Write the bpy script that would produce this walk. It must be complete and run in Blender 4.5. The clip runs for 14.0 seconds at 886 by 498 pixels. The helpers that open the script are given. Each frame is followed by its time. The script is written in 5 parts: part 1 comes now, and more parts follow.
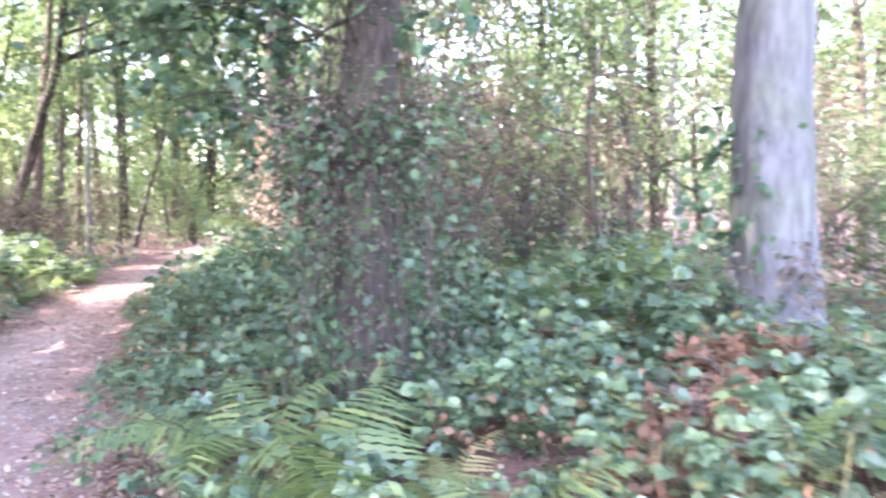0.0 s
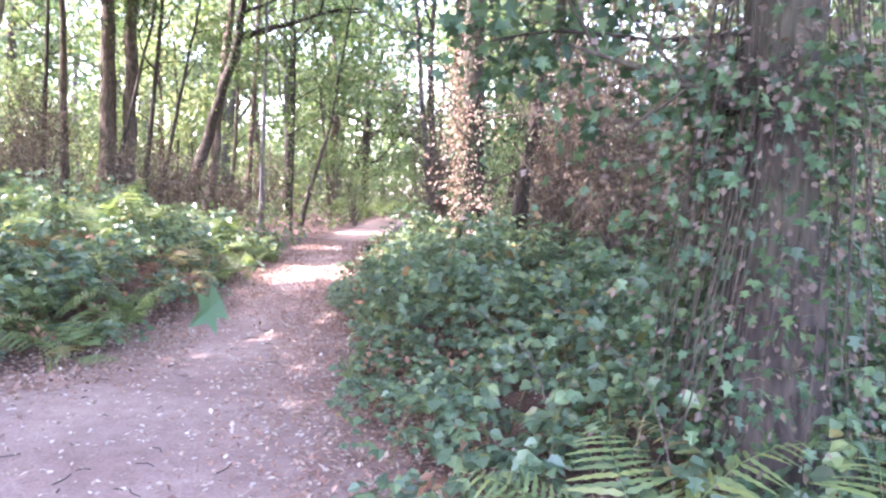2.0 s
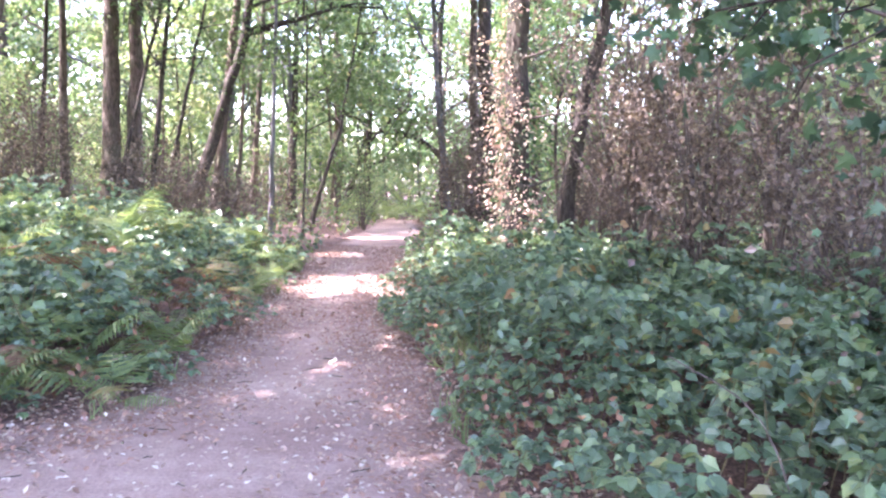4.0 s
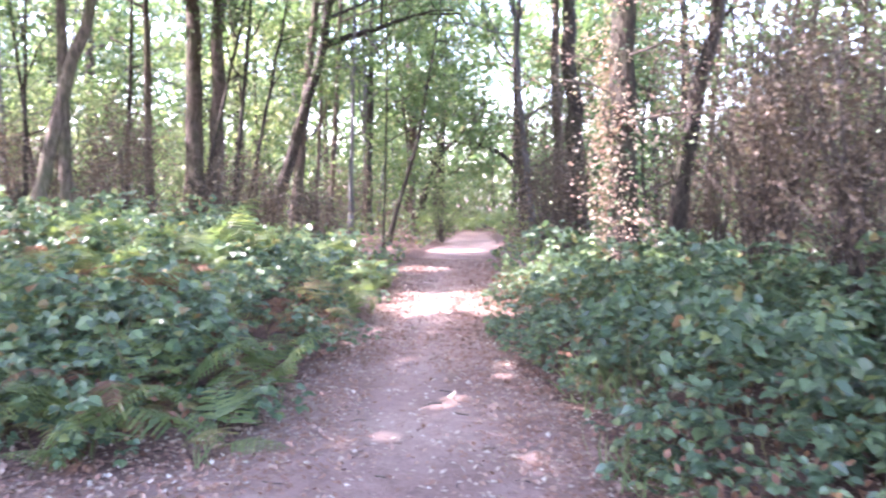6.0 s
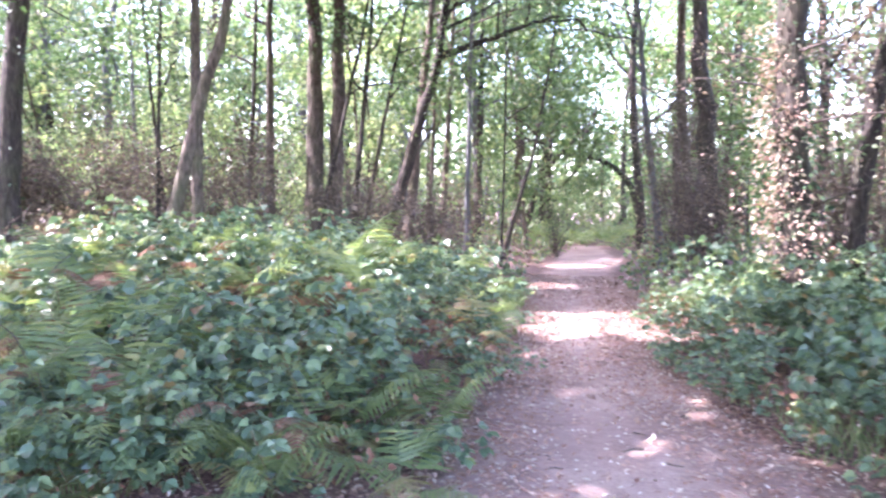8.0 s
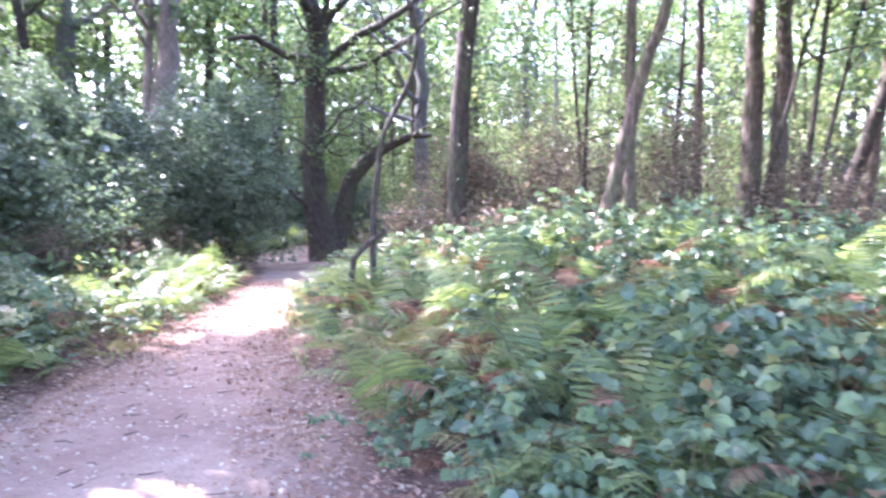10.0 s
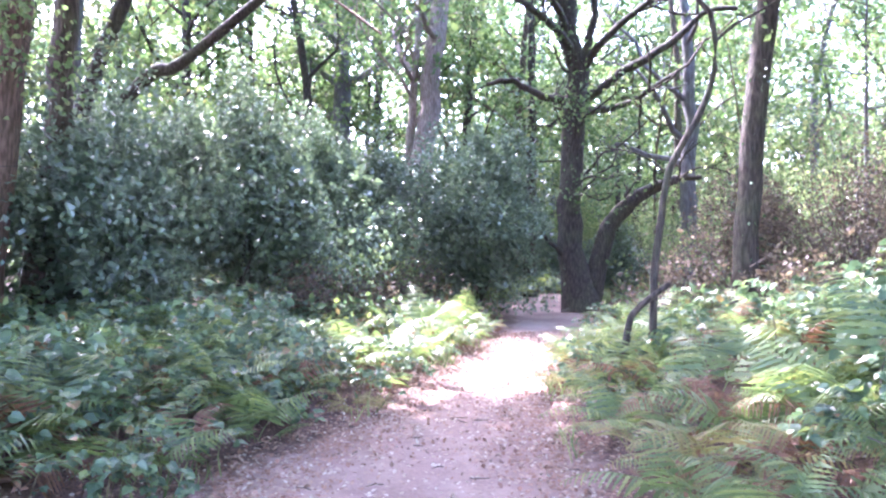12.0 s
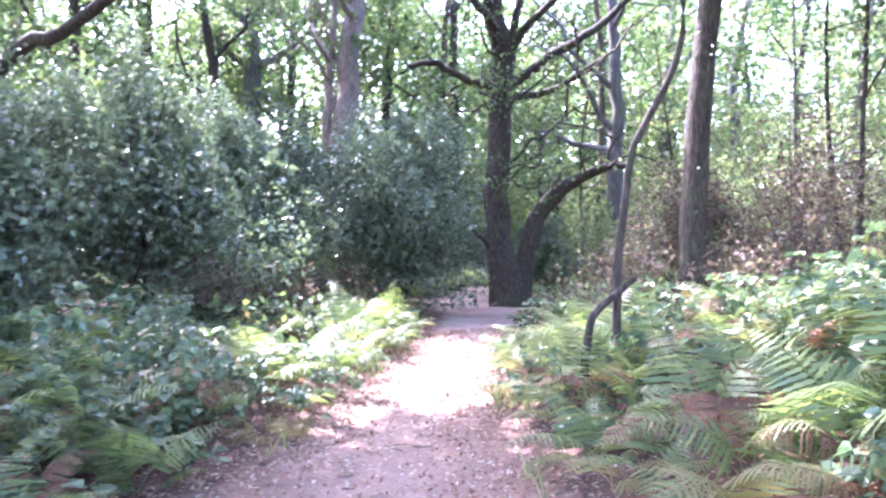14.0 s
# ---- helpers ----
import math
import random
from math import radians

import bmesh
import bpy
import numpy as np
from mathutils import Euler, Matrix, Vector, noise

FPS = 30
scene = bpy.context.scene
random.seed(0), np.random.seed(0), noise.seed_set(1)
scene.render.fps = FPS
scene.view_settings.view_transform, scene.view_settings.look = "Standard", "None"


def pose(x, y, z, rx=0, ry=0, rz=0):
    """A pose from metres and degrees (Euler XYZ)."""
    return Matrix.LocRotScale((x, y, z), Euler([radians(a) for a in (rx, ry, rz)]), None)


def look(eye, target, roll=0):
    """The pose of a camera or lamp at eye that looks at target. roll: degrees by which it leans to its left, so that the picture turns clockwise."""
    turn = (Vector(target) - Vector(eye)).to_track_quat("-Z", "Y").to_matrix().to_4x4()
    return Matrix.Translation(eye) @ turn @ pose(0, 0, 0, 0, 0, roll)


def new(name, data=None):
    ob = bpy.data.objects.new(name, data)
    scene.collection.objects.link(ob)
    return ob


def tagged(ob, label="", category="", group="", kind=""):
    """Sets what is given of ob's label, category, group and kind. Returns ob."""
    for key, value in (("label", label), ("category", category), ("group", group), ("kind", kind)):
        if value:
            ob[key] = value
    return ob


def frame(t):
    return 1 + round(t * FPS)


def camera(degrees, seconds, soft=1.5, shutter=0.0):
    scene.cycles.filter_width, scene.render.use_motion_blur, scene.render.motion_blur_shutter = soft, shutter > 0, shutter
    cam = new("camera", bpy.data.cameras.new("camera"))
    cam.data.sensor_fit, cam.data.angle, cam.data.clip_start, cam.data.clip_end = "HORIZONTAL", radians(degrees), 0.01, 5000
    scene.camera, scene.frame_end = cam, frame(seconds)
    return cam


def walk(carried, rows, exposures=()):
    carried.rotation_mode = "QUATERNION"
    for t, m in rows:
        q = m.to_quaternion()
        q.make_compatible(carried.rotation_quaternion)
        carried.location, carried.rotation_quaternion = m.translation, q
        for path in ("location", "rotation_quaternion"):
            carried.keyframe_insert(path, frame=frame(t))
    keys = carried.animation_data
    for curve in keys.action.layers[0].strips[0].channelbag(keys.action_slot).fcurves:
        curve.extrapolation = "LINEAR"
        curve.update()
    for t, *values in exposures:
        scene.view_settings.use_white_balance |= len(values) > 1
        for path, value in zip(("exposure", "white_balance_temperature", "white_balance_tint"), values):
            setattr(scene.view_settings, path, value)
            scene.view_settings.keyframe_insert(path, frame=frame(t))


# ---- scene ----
cam = camera(64.1, 14.0, soft=2.3, shutter=0.4)
PATH = [
    (0.0, (0.018, 0.025, 1.620), (-0.023, 5.011, 1.245), -1.24),
    (0.5, (-0.336, 0.395, 1.568), (-1.072, 5.333, 1.303), -0.18),
    (1.0, (-0.774, 0.681, 1.568), (-1.701, 5.586, 1.287), 0.47),
    (1.5, (-1.082, 1.024, 1.545), (-2.121, 5.904, 1.228), -0.45),
    (2.0, (-1.368, 1.218, 1.578), (-2.297, 6.110, 1.125), 0.93),
    (2.5, (-1.656, 1.389, 1.611), (-2.388, 6.305, 1.071), 0.42),
    (3.0, (-2.004, 1.686, 1.622), (-2.958, 6.575, 1.187), -0.30),
    (3.2, (-2.108, 1.726, 1.623), (-3.102, 6.606, 1.176), 0.45),
    (5.3, (-2.870, 2.405, 1.606), (-3.477, 7.350, 1.189), 0.31),
    (5.5, (-2.933, 2.451, 1.598), (-3.650, 7.384, 1.203), 0.11),
    (6.0, (-3.113, 2.623, 1.601), (-4.402, 7.439, 1.229), -0.24),
    (6.5, (-3.339, 2.662, 1.585), (-4.913, 7.394, 1.234), 0.69),
    (7.0, (-3.514, 2.700, 1.622), (-5.095, 7.430, 1.267), -0.67),
    (7.2, (-3.591, 2.763, 1.616), (-5.123, 7.511, 1.288), -0.64),
    (9.3, (-4.802, 3.290, 1.596), (-8.154, 6.990, 1.331), 0.08),
    (9.5, (-4.947, 3.303, 1.588), (-8.517, 6.792, 1.305), 0.15),
    (10.0, (-5.239, 3.414, 1.593), (-9.233, 6.407, 1.296), -0.53),
    (10.5, (-5.559, 3.555, 1.621), (-9.950, 5.943, 1.508), -0.51),
    (11.0, (-5.897, 3.616, 1.615), (-10.482, 5.609, 1.602), 0.33),
    (11.5, (-6.232, 3.745, 1.598), (-10.934, 5.444, 1.659), -0.80),
    (12.0, (-6.534, 3.794, 1.592), (-11.311, 5.270, 1.626), 0.67),
    (12.5, (-6.835, 3.800, 1.637), (-11.553, 5.454, 1.715), 0.32),
    (13.0, (-7.178, 3.961, 1.608), (-11.889, 5.630, 1.739), -0.60),
    (13.5, (-7.442, 3.989, 1.588), (-12.129, 5.733, 1.572), 0.80),
    (14.0, (-7.692, 4.033, 1.598), (-12.264, 6.056, 1.582), 0.07),
]
walk(cam, [(t, look(eye, target, roll)) for t, eye, target, roll in PATH],
     exposures=[(0.0, 4.7, 6150, 32), (1.0, 4.6, 6150, 35), (3.0, 4.46, 6000, 36), (5.5, 4.38, 5950, 36), (7.0, 4.33, 5850, 36), (9.5, 4.47, 5600, 36), (12.0, 4.6, 5500, 37), (14.0, 4.55, 5500, 38)])

# ---- world and sun ----
SUN_AZ, SUN_EL = radians(198), radians(52)      # where the sun stands, from +x towards +y
SUN_DIR = Vector((math.cos(SUN_EL) * math.cos(SUN_AZ), math.cos(SUN_EL) * math.sin(SUN_AZ), math.sin(SUN_EL)))
world = bpy.data.worlds.new("sky")
scene.world = world
world.use_nodes = True
wn = world.node_tree.nodes
sky = wn.new("ShaderNodeTexSky")
sky.sky_type = "NISHITA"
sky.sun_disc = False
sky.sun_elevation = SUN_EL
sky.sun_rotation = math.pi / 2 - SUN_AZ
sky.dust_density = 3.0
sky.air_density = 1.2
wn["Background"].inputs["Strength"].default_value = 0.15
world.node_tree.links.new(sky.outputs[0], wn["Background"].inputs["Color"])
sun_data = bpy.data.lights.new("sun", "SUN")
sun_data.energy, sun_data.angle, sun_data.color = 1.7, radians(0.6), (1.0, 0.95, 0.86)
sun = new("sun", sun_data)
sun.matrix_world = look(SUN_DIR * 60, (0, 0, 0))

# leaf gaps cut towards the sun to light chosen spots: x, y, z, radius
GAPS = [(-6.3, 12.9, 0, 0.95), (-5.4, 13.1, 0, 0.95), (-4.3, 12.9, 0.3, 1.0), (-3.5, 13.3, 1.2, 0.8), (-3.5, 13.4, 2.8, 0.8), (-3.5, 13.5, 4.4, 0.8),
        (-15.6, 7.3, 0, 0.9), (-16.9, 7.7, 0, 0.8), (-17.6, 7.0, 0.5, 0.9), (-18.9, 7.6, 0.5, 0.8), (-8.9, 4.4, 0, 0.6),
        (-19.0, 18.0, 2.0, 2.0), (-22.0, 17.0, 4.0, 2.0), (-7.6, 17.5, 0, 0.4), (-8.2, 23.0, 0, 0.5),
        (-16.2, 6.0, 0.5, 0.8), (-15.0, 5.5, 0.5, 0.6), (-10.2, 7.2, 0.7, 0.25), (-13.2, 2.8, 0.5, 0.3)]


def in_gap(p, wider=0.0):
    """Which of the points p (n, 3) stand in a sun gap."""
    hit = np.zeros(len(p), bool)
    s = np.array(SUN_DIR)
    for x, y, z, r in GAPS:
        q = p - (x, y, z)
        along = q @ s
        hit |= (np.linalg.norm(q - along[:, None] * s, axis=1) < r + wider) & (along > 2.5)
    return hit


# ---- materials ----
def shader(name):
    m = bpy.data.materials.new(name)
    m.use_nodes = True
    nt = m.node_tree
    return m, nt.nodes, nt.links, nt.nodes["Principled BSDF"]


def ramp_node(nodes, stops):
    r = nodes.new("ShaderNodeValToRGB")
    while len(r.color_ramp.elements) < len(stops):
        r.color_ramp.elements.new(0.5)
    for e, (at, c) in zip(r.color_ramp.elements, stops):
        e.position, e.color = at, (*c, 1)
    return r


def noise_node(nodes, links, scale, detail=6, coords="Object"):
    tc = nodes.new("ShaderNodeTexCoord")
    n = nodes.new("ShaderNodeTexNoise")
    n.inputs["Scale"].default_value = scale
    n.inputs["Detail"].default_value = detail
    links.new(tc.outputs[coords], n.inputs["Vector"])
    return n


def bump_to(nodes, links, bsdf, height, strength, dist):
    b = nodes.new("ShaderNodeBump")
    b.inputs["Strength"].default_value, b.inputs["Distance"].default_value = strength, dist
    links.new(height, b.inputs["Height"])
    links.new(b.outputs[0], bsdf.inputs["Normal"])


def mixed(nodes, links, a, b, fac, mode="MIX"):
    m = nodes.new("ShaderNodeMix")
    m.data_type, m.blend_type = "RGBA", mode
    for sock, v in ((m.inputs[0], fac), (m.inputs[6], a), (m.inputs[7], b)):
        if isinstance(v, (int, float)):
            sock.default_value = v
        elif isinstance(v, tuple):
            sock.default_value = (*v, 1)
        else:
            links.new(v, sock)
    return m.outputs[2]


def leaf_material(name, stops, rough=0.45, through_light=0.4, gain=1.6, spec=0.5):
    """A leaf: each one takes its own tone, is blotched, and lets light through."""
    m, nodes, links, bsdf = shader(name)
    geo = nodes.new("ShaderNodeNewGeometry")
    tone = ramp_node(nodes, stops)
    links.new(geo.outputs["Random Per Island"], tone.inputs[0])
    blotch = noise_node(nodes, links, 28.0, 3)
    col = mixed(nodes, links, tone.outputs[0], mixed(nodes, links, tone.outputs[0], (0.55, 0.6, 0.5), 0.8, "MULTIPLY"), blotch.outputs["Fac"])
    links.new(col, bsdf.inputs["Base Color"])
    bsdf.inputs["Roughness"].default_value = rough
    bsdf.inputs["Specular IOR Level"].default_value = spec
    bump_to(nodes, links, bsdf, blotch.outputs["Fac"], 0.3, 0.004)
    tl = nodes.new("ShaderNodeBsdfTranslucent")
    links.new(mixed(nodes, links, col, (gain, gain * 1.03, gain * 0.74), 1.0, "MULTIPLY"), tl.inputs["Color"])
    mx = nodes.new("ShaderNodeMixShader")
    mx.inputs[0].default_value = through_light
    links.new(bsdf.outputs[0], mx.inputs[1])
    links.new(tl.outputs[0], mx.inputs[2])
    links.new(mx.outputs[0], nodes["Material Output"].inputs["Surface"])
    return m


def bark_material(name, dark, light, moss=(0.10, 0.13, 0.05), moss_amount=0.3, scale=9.0, relief=0.8):
    m, nodes, links, bsdf = shader(name)
    tc = nodes.new("ShaderNodeTexCoord")
    mp = nodes.new("ShaderNodeMapping")
    mp.inputs["Scale"].default_value = (1, 1, 0.22)
    links.new(tc.outputs["Object"], mp.inputs["Vector"])
    ridge = nodes.new("ShaderNodeTexNoise")
    ridge.inputs["Scale"].default_value, ridge.inputs["Detail"].default_value = scale * 3, 8
    links.new(mp.outputs[0], ridge.inputs["Vector"])
    big = noise_node(nodes, links, 1.6, 4)
    tone = ramp_node(nodes, [(0.38, dark), (0.66, light)])
    links.new(ridge.outputs["Fac"], tone.inputs[0])
    mr = ramp_node(nodes, [(0.45, (0, 0, 0)), (0.7, (moss_amount * 2,) * 3)])
    links.new(big.outputs["Fac"], mr.inputs[0])
    links.new(mixed(nodes, links, tone.outputs[0], moss, mr.outputs[0]), bsdf.inputs["Base Color"])
    bsdf.inputs["Roughness"].default_value = 0.9
    bump_to(nodes, links, bsdf, ridge.outputs["Fac"], relief, 0.03)
    return m


def ground_material():
    """Woodland soil under litter; the trodden path is paler and pinkish, by the sheet's own wear attribute."""
    m, nodes, links, bsdf = shader("woodland_soil")
    wear = nodes.new("ShaderNodeAttribute")
    wear.attribute_name = "wear"
    fine, mid, big = noise_node(nodes, links, 45, 8), noise_node(nodes, links, 7, 6), noise_node(nodes, links, 0.9, 4)
    soil = ramp_node(nodes, [(0.3, (0.05, 0.028, 0.022)), (0.55, (0.14, 0.08, 0.062)), (0.75, (0.26, 0.165, 0.13))])
    links.new(fine.outputs["Fac"], soil.inputs[0])
    trail = ramp_node(nodes, [(0.25, (0.185, 0.122, 0.106)), (0.5, (0.33, 0.23, 0.195)), (0.8, (0.43, 0.33, 0.285))])
    links.new(mixed(nodes, links, fine.outputs["Fac"], mid.outputs["Fac"], 0.5), trail.inputs[0])
    stain = ramp_node(nodes, [(0.35, (0.72, 0.66, 0.66)), (0.62, (1, 1, 1))])
    links.new(big.outputs["Fac"], stain.inputs[0])
    trodden = mixed(nodes, links, trail.outputs[0], stain.outputs[0], 1.0, "MULTIPLY")
    edge = nodes.new("ShaderNodeMath")
    edge.operation = "ADD"
    links.new(wear.outputs["Fac"], edge.inputs[0])
    wob = nodes.new("ShaderNodeMath")
    wob.operation = "MULTIPLY_ADD"
    links.new(mid.outputs["Fac"], wob.inputs[0])
    wob.inputs[1].default_value, wob.inputs[2].default_value = 1.2, -0.6
    links.new(wob.outputs[0], edge.inputs[1])
    er = ramp_node(nodes, [(0.25, (0, 0, 0)), (0.75, (1, 1, 1))])
    links.new(edge.outputs[0], er.inputs[0])
    links.new(mixed(nodes, links, soil.outputs[0], trodden, er.outputs[0]), bsdf.inputs["Base Color"])
    bsdf.inputs["Roughness"].default_value = 0.95
    bump_to(nodes, links, bsdf, mixed(nodes, links, fine.outputs["Fac"], mid.outputs["Fac"], 0.5), 0.7, 0.03)
    return m


SOIL = ground_material()
BRAMBLE = leaf_material("bramble_leaf", [(0, (0.058, 0.10, 0.06)), (0.45, (0.12, 0.185, 0.112)), (0.85, (0.19, 0.265, 0.135)), (0.94, (0.24, 0.27, 0.10)), (1, (0.28, 0.15, 0.08))], 0.4, 0.32, 1.5, 0.7)
FERN = leaf_material("bracken_green", [(0, (0.115, 0.165, 0.075)), (0.6, (0.18, 0.24, 0.095)), (1, (0.265, 0.30, 0.11))], 0.4, 0.42, 1.6, 0.75)
FERN_GOLD = leaf_material("bracken_yellowing", [(0, (0.30, 0.23, 0.11)), (0.6, (0.33, 0.29, 0.14)), (1, (0.20, 0.23, 0.09))], 0.6, 0.4, 1.3)
FERN_DEAD = leaf_material("bracken_dead", [(0, (0.15, 0.07, 0.043)), (1, (0.31, 0.165, 0.108))], 0.8, 0.25, 1.2)
HOLLY = leaf_material("holly_leaf", [(0, (0.075, 0.11, 0.08)), (0.6, (0.135, 0.19, 0.135)), (1, (0.20, 0.26, 0.16))], 0.3, 0.32, 1.5, 1.0)
OAKLEAF = leaf_material("canopy_leaf", [(0, (0.06, 0.105, 0.045)), (0.5, (0.11, 0.165, 0.07)), (0.9, (0.17, 0.23, 0.10)), (1, (0.25, 0.225, 0.12))], 0.45, 0.45, 1.65, 0.6)
PALELEAF = leaf_material("thicket_leaf", [(0, (0.10, 0.15, 0.07)), (0.5, (0.18, 0.24, 0.12)), (1, (0.30, 0.31, 0.18))], 0.55, 0.5, 1.7)
IVY = leaf_material("ivy_leaf", [(0, (0.03, 0.065, 0.035)), (0.6, (0.06, 0.12, 0.055)), (1, (0.10, 0.16, 0.07))], 0.5, 0.22, 1.5, 0.45)
IVY_DRY = leaf_material("ivy_dry", [(0, (0.30, 0.17, 0.14)), (0.4, (0.48, 0.32, 0.27)), (0.8, (0.55, 0.46, 0.37)), (1, (0.15, 0.20, 0.10))], 0.6, 0.3, 1.2)
RUSSET = leaf_material("russet_leaf", [(0, (0.095, 0.068, 0.058)), (0.6, (0.17, 0.122, 0.103)), (1, (0.27, 0.208, 0.175))], 0.7, 0.35, 1.4)
LITTER_BROWN = leaf_material("brown_fallen_leaf", [(0, (0.22, 0.11, 0.083)), (0.5, (0.35, 0.195, 0.152)), (0.9, (0.45, 0.30, 0.24)), (1, (0.55, 0.44, 0.37))], 0.75, 0.1, 1.0)
LITTER = leaf_material("fallen_leaf", [(0, (0.20, 0.11, 0.085)), (0.35, (0.38, 0.26, 0.21)), (0.65, (0.54, 0.43, 0.37)), (1, (0.70, 0.61, 0.55))], 0.7, 0.1, 1.0)
STEM = bark_material("green_stem", (0.10, 0.075, 0.035), (0.22, 0.19, 0.08), moss_amount=0.2, scale=20)
TWIG = bark_material("dry_twig", (0.06, 0.046, 0.038), (0.16, 0.125, 0.104), moss_amount=0.05, scale=20)
BARK_DARK = bark_material("bark_dark", (0.022, 0.016, 0.013), (0.078, 0.06, 0.049), moss_amount=0.12)
BARK_BROWN = bark_material("bark_brown", (0.05, 0.036, 0.028), (0.16, 0.12, 0.095), moss_amount=0.2)
BARK_GREY = bark_material("bark_grey", (0.082, 0.079, 0.083), (0.16, 0.155, 0.16), moss_amount=0.2, scale=5, relief=0.35)
BARK_RED = bark_material("bark_reddish", (0.085, 0.048, 0.037), (0.22, 0.135, 0.105), moss_amount=0.1)
BARK_PINK = bark_material("bark_pinkish", (0.15, 0.11, 0.095), (0.34, 0.27, 0.24), moss_amount=0.1, scale=7, relief=0.5)


# ---- mesh helpers ----
def mesh_of(name, v, polys, material, smooth=True):
    """A mesh from vertices (n, 3) and a list of (m, k) index arrays."""
    me = bpy.data.meshes.new(name)
    v = np.asarray(v, np.float32)
    polys = [np.asarray(p, np.int32) for p in polys if len(p)]
    loops = np.concatenate([p.ravel() for p in polys])
    sizes = np.concatenate([np.full(len(p), p.shape[1], np.int32) for p in polys])
    me.vertices.add(len(v))
    me.vertices.foreach_set("co", v.ravel())
    me.loops.add(len(loops))
    me.loops.foreach_set("vertex_index", loops)
    me.polygons.add(len(sizes))
    me.polygons.foreach_set("loop_start", np.concatenate([[0], np.cumsum(sizes)[:-1]]).astype(np.int32))
    me.polygons.foreach_set("loop_total", sizes)
    me.polygons.foreach_set("use_smooth", np.full(len(sizes), smooth))
    me.materials.append(material)
    me.update()
    me.validate()
    return me


def part(name, me, parent, label="", local=None):
    ob = new(name, me)
    ob.parent = parent
    if local is not None:
        ob.matrix_basis = local
    return tagged(ob, label)


def thing(name, label, category, at, group="", turn=0.0, size=1.0):
    ob = new(name)
    ob.empty_display_size = 0.2
    ob.matrix_basis = pose(*at, 0, 0, turn) @ Matrix.Scale(size, 4)
    return tagged(ob, label, category, group)


DIAMOND = (np.array([(0, 0, 0), (-0.34, 0.48, 0.07), (0, 1, -0.04), (0.34, 0.48, 0.07)]), np.array([(0, 2, 1), (0, 3, 2)]))
OVATE = (np.array([(0, 0, 0), (-0.33, 0.27, 0.05), (-0.30, 0.62, 0.04), (0, 1, -0.10), (0.30, 0.62, 0.04), (0.33, 0.27, 0.05), (0, 0.5, -0.02)]),
         np.array([(0, 6, 1), (1, 6, 2), (2, 6, 3), (3, 6, 4), (4, 6, 5), (5, 6, 0)]))
LEAFLET = (np.array([(0, 0, 0), (-0.35, 0.22, 0.07), (-0.36, 0.58, 0.08), (0, 1, -0.14), (0.36, 0.58, 0.08), (0.35, 0.22, 0.07), (0, 0.48, -0.06)]),
           np.array([(0, 6, 1), (1, 6, 2), (2, 6, 3), (3, 6, 4), (4, 6, 5), (5, 6, 0)]))
LOBED = (np.array([(0, 0, 0), (-0.42, 0.10, 0.03), (-0.22, 0.32, 0), (-0.48, 0.58, 0.05), (-0.16, 0.62, 0), (0, 1, -0.1), (0.16, 0.62, 0), (0.48, 0.58, 0.05), (0.22, 0.32, 0), (0.42, 0.10, 0.03), (0, 0.4, -0.04)]),
         np.array([(i, 10, (i + 1) % 10) for i in range(10)]))


def leaves(rng, p, size, shape=DIAMOND, up=0.6, droop=0.0, heading=None):
    """Leaves at the points p: vertices and faces. up: how far the blades lie level; heading (n, 3): the way they point."""
    n = len(p)
    tip = rng.normal(size=(n, 3)) if heading is None else heading + 0.45 * rng.normal(size=(n, 3))
    tip[:, 2] -= droop
    tip /= np.linalg.norm(tip, axis=1)[:, None]
    nor = rng.normal(size=(n, 3)) * (1 - up) + np.array((0, 0, up))
    side = np.cross(tip, nor)
    side /= np.linalg.norm(side, axis=1)[:, None] + 1e-9
    nor = np.cross(side, tip)
    t, f = shape
    s = (np.asarray(size) * rng.uniform(0.65, 1.3, n))[:, None, None]
    v = p[:, None] + s * (t[None, :, 0:1] * side[:, None] + t[None, :, 1:2] * tip[:, None] + t[None, :, 2:3] * nor[:, None])
    return v.reshape(-1, 3), (f[None] + (np.arange(n) * len(t))[:, None, None]).reshape(-1, 3)


def joined(pieces):
    """Several (vertices, faces) as one."""
    v, f, k = [], {}, 0
    for pv, pf in pieces:
        v.append(pv)
        f.setdefault(pf.shape[1], []).append(pf + k)
        k += len(pv)
    return np.concatenate(v), [np.concatenate(q) for q in f.values()]


def smooth_line(pts, n):
    """n points of a soft curve through pts."""
    pts = np.asarray(pts, float)
    if len(pts) == 2:
        return pts[0] + (pts[1] - pts[0]) * np.linspace(0, 1, n)[:, None]
    ext = np.vstack([2 * pts[0] - pts[1], pts, 2 * pts[-1] - pts[-2]])
    u = np.linspace(0, len(pts) - 1 - 1e-6, n)
    i = u.astype(int)
    w = (u - i)[:, None]
    a, b, c, d = ext[i], ext[i + 1], ext[i + 2], ext[i + 3]
    return 0.5 * (2 * b + (c - a) * w + (2 * a - 5 * b + 4 * c - d) * w ** 2 + (3 * b - a - 3 * c + d) * w ** 3)


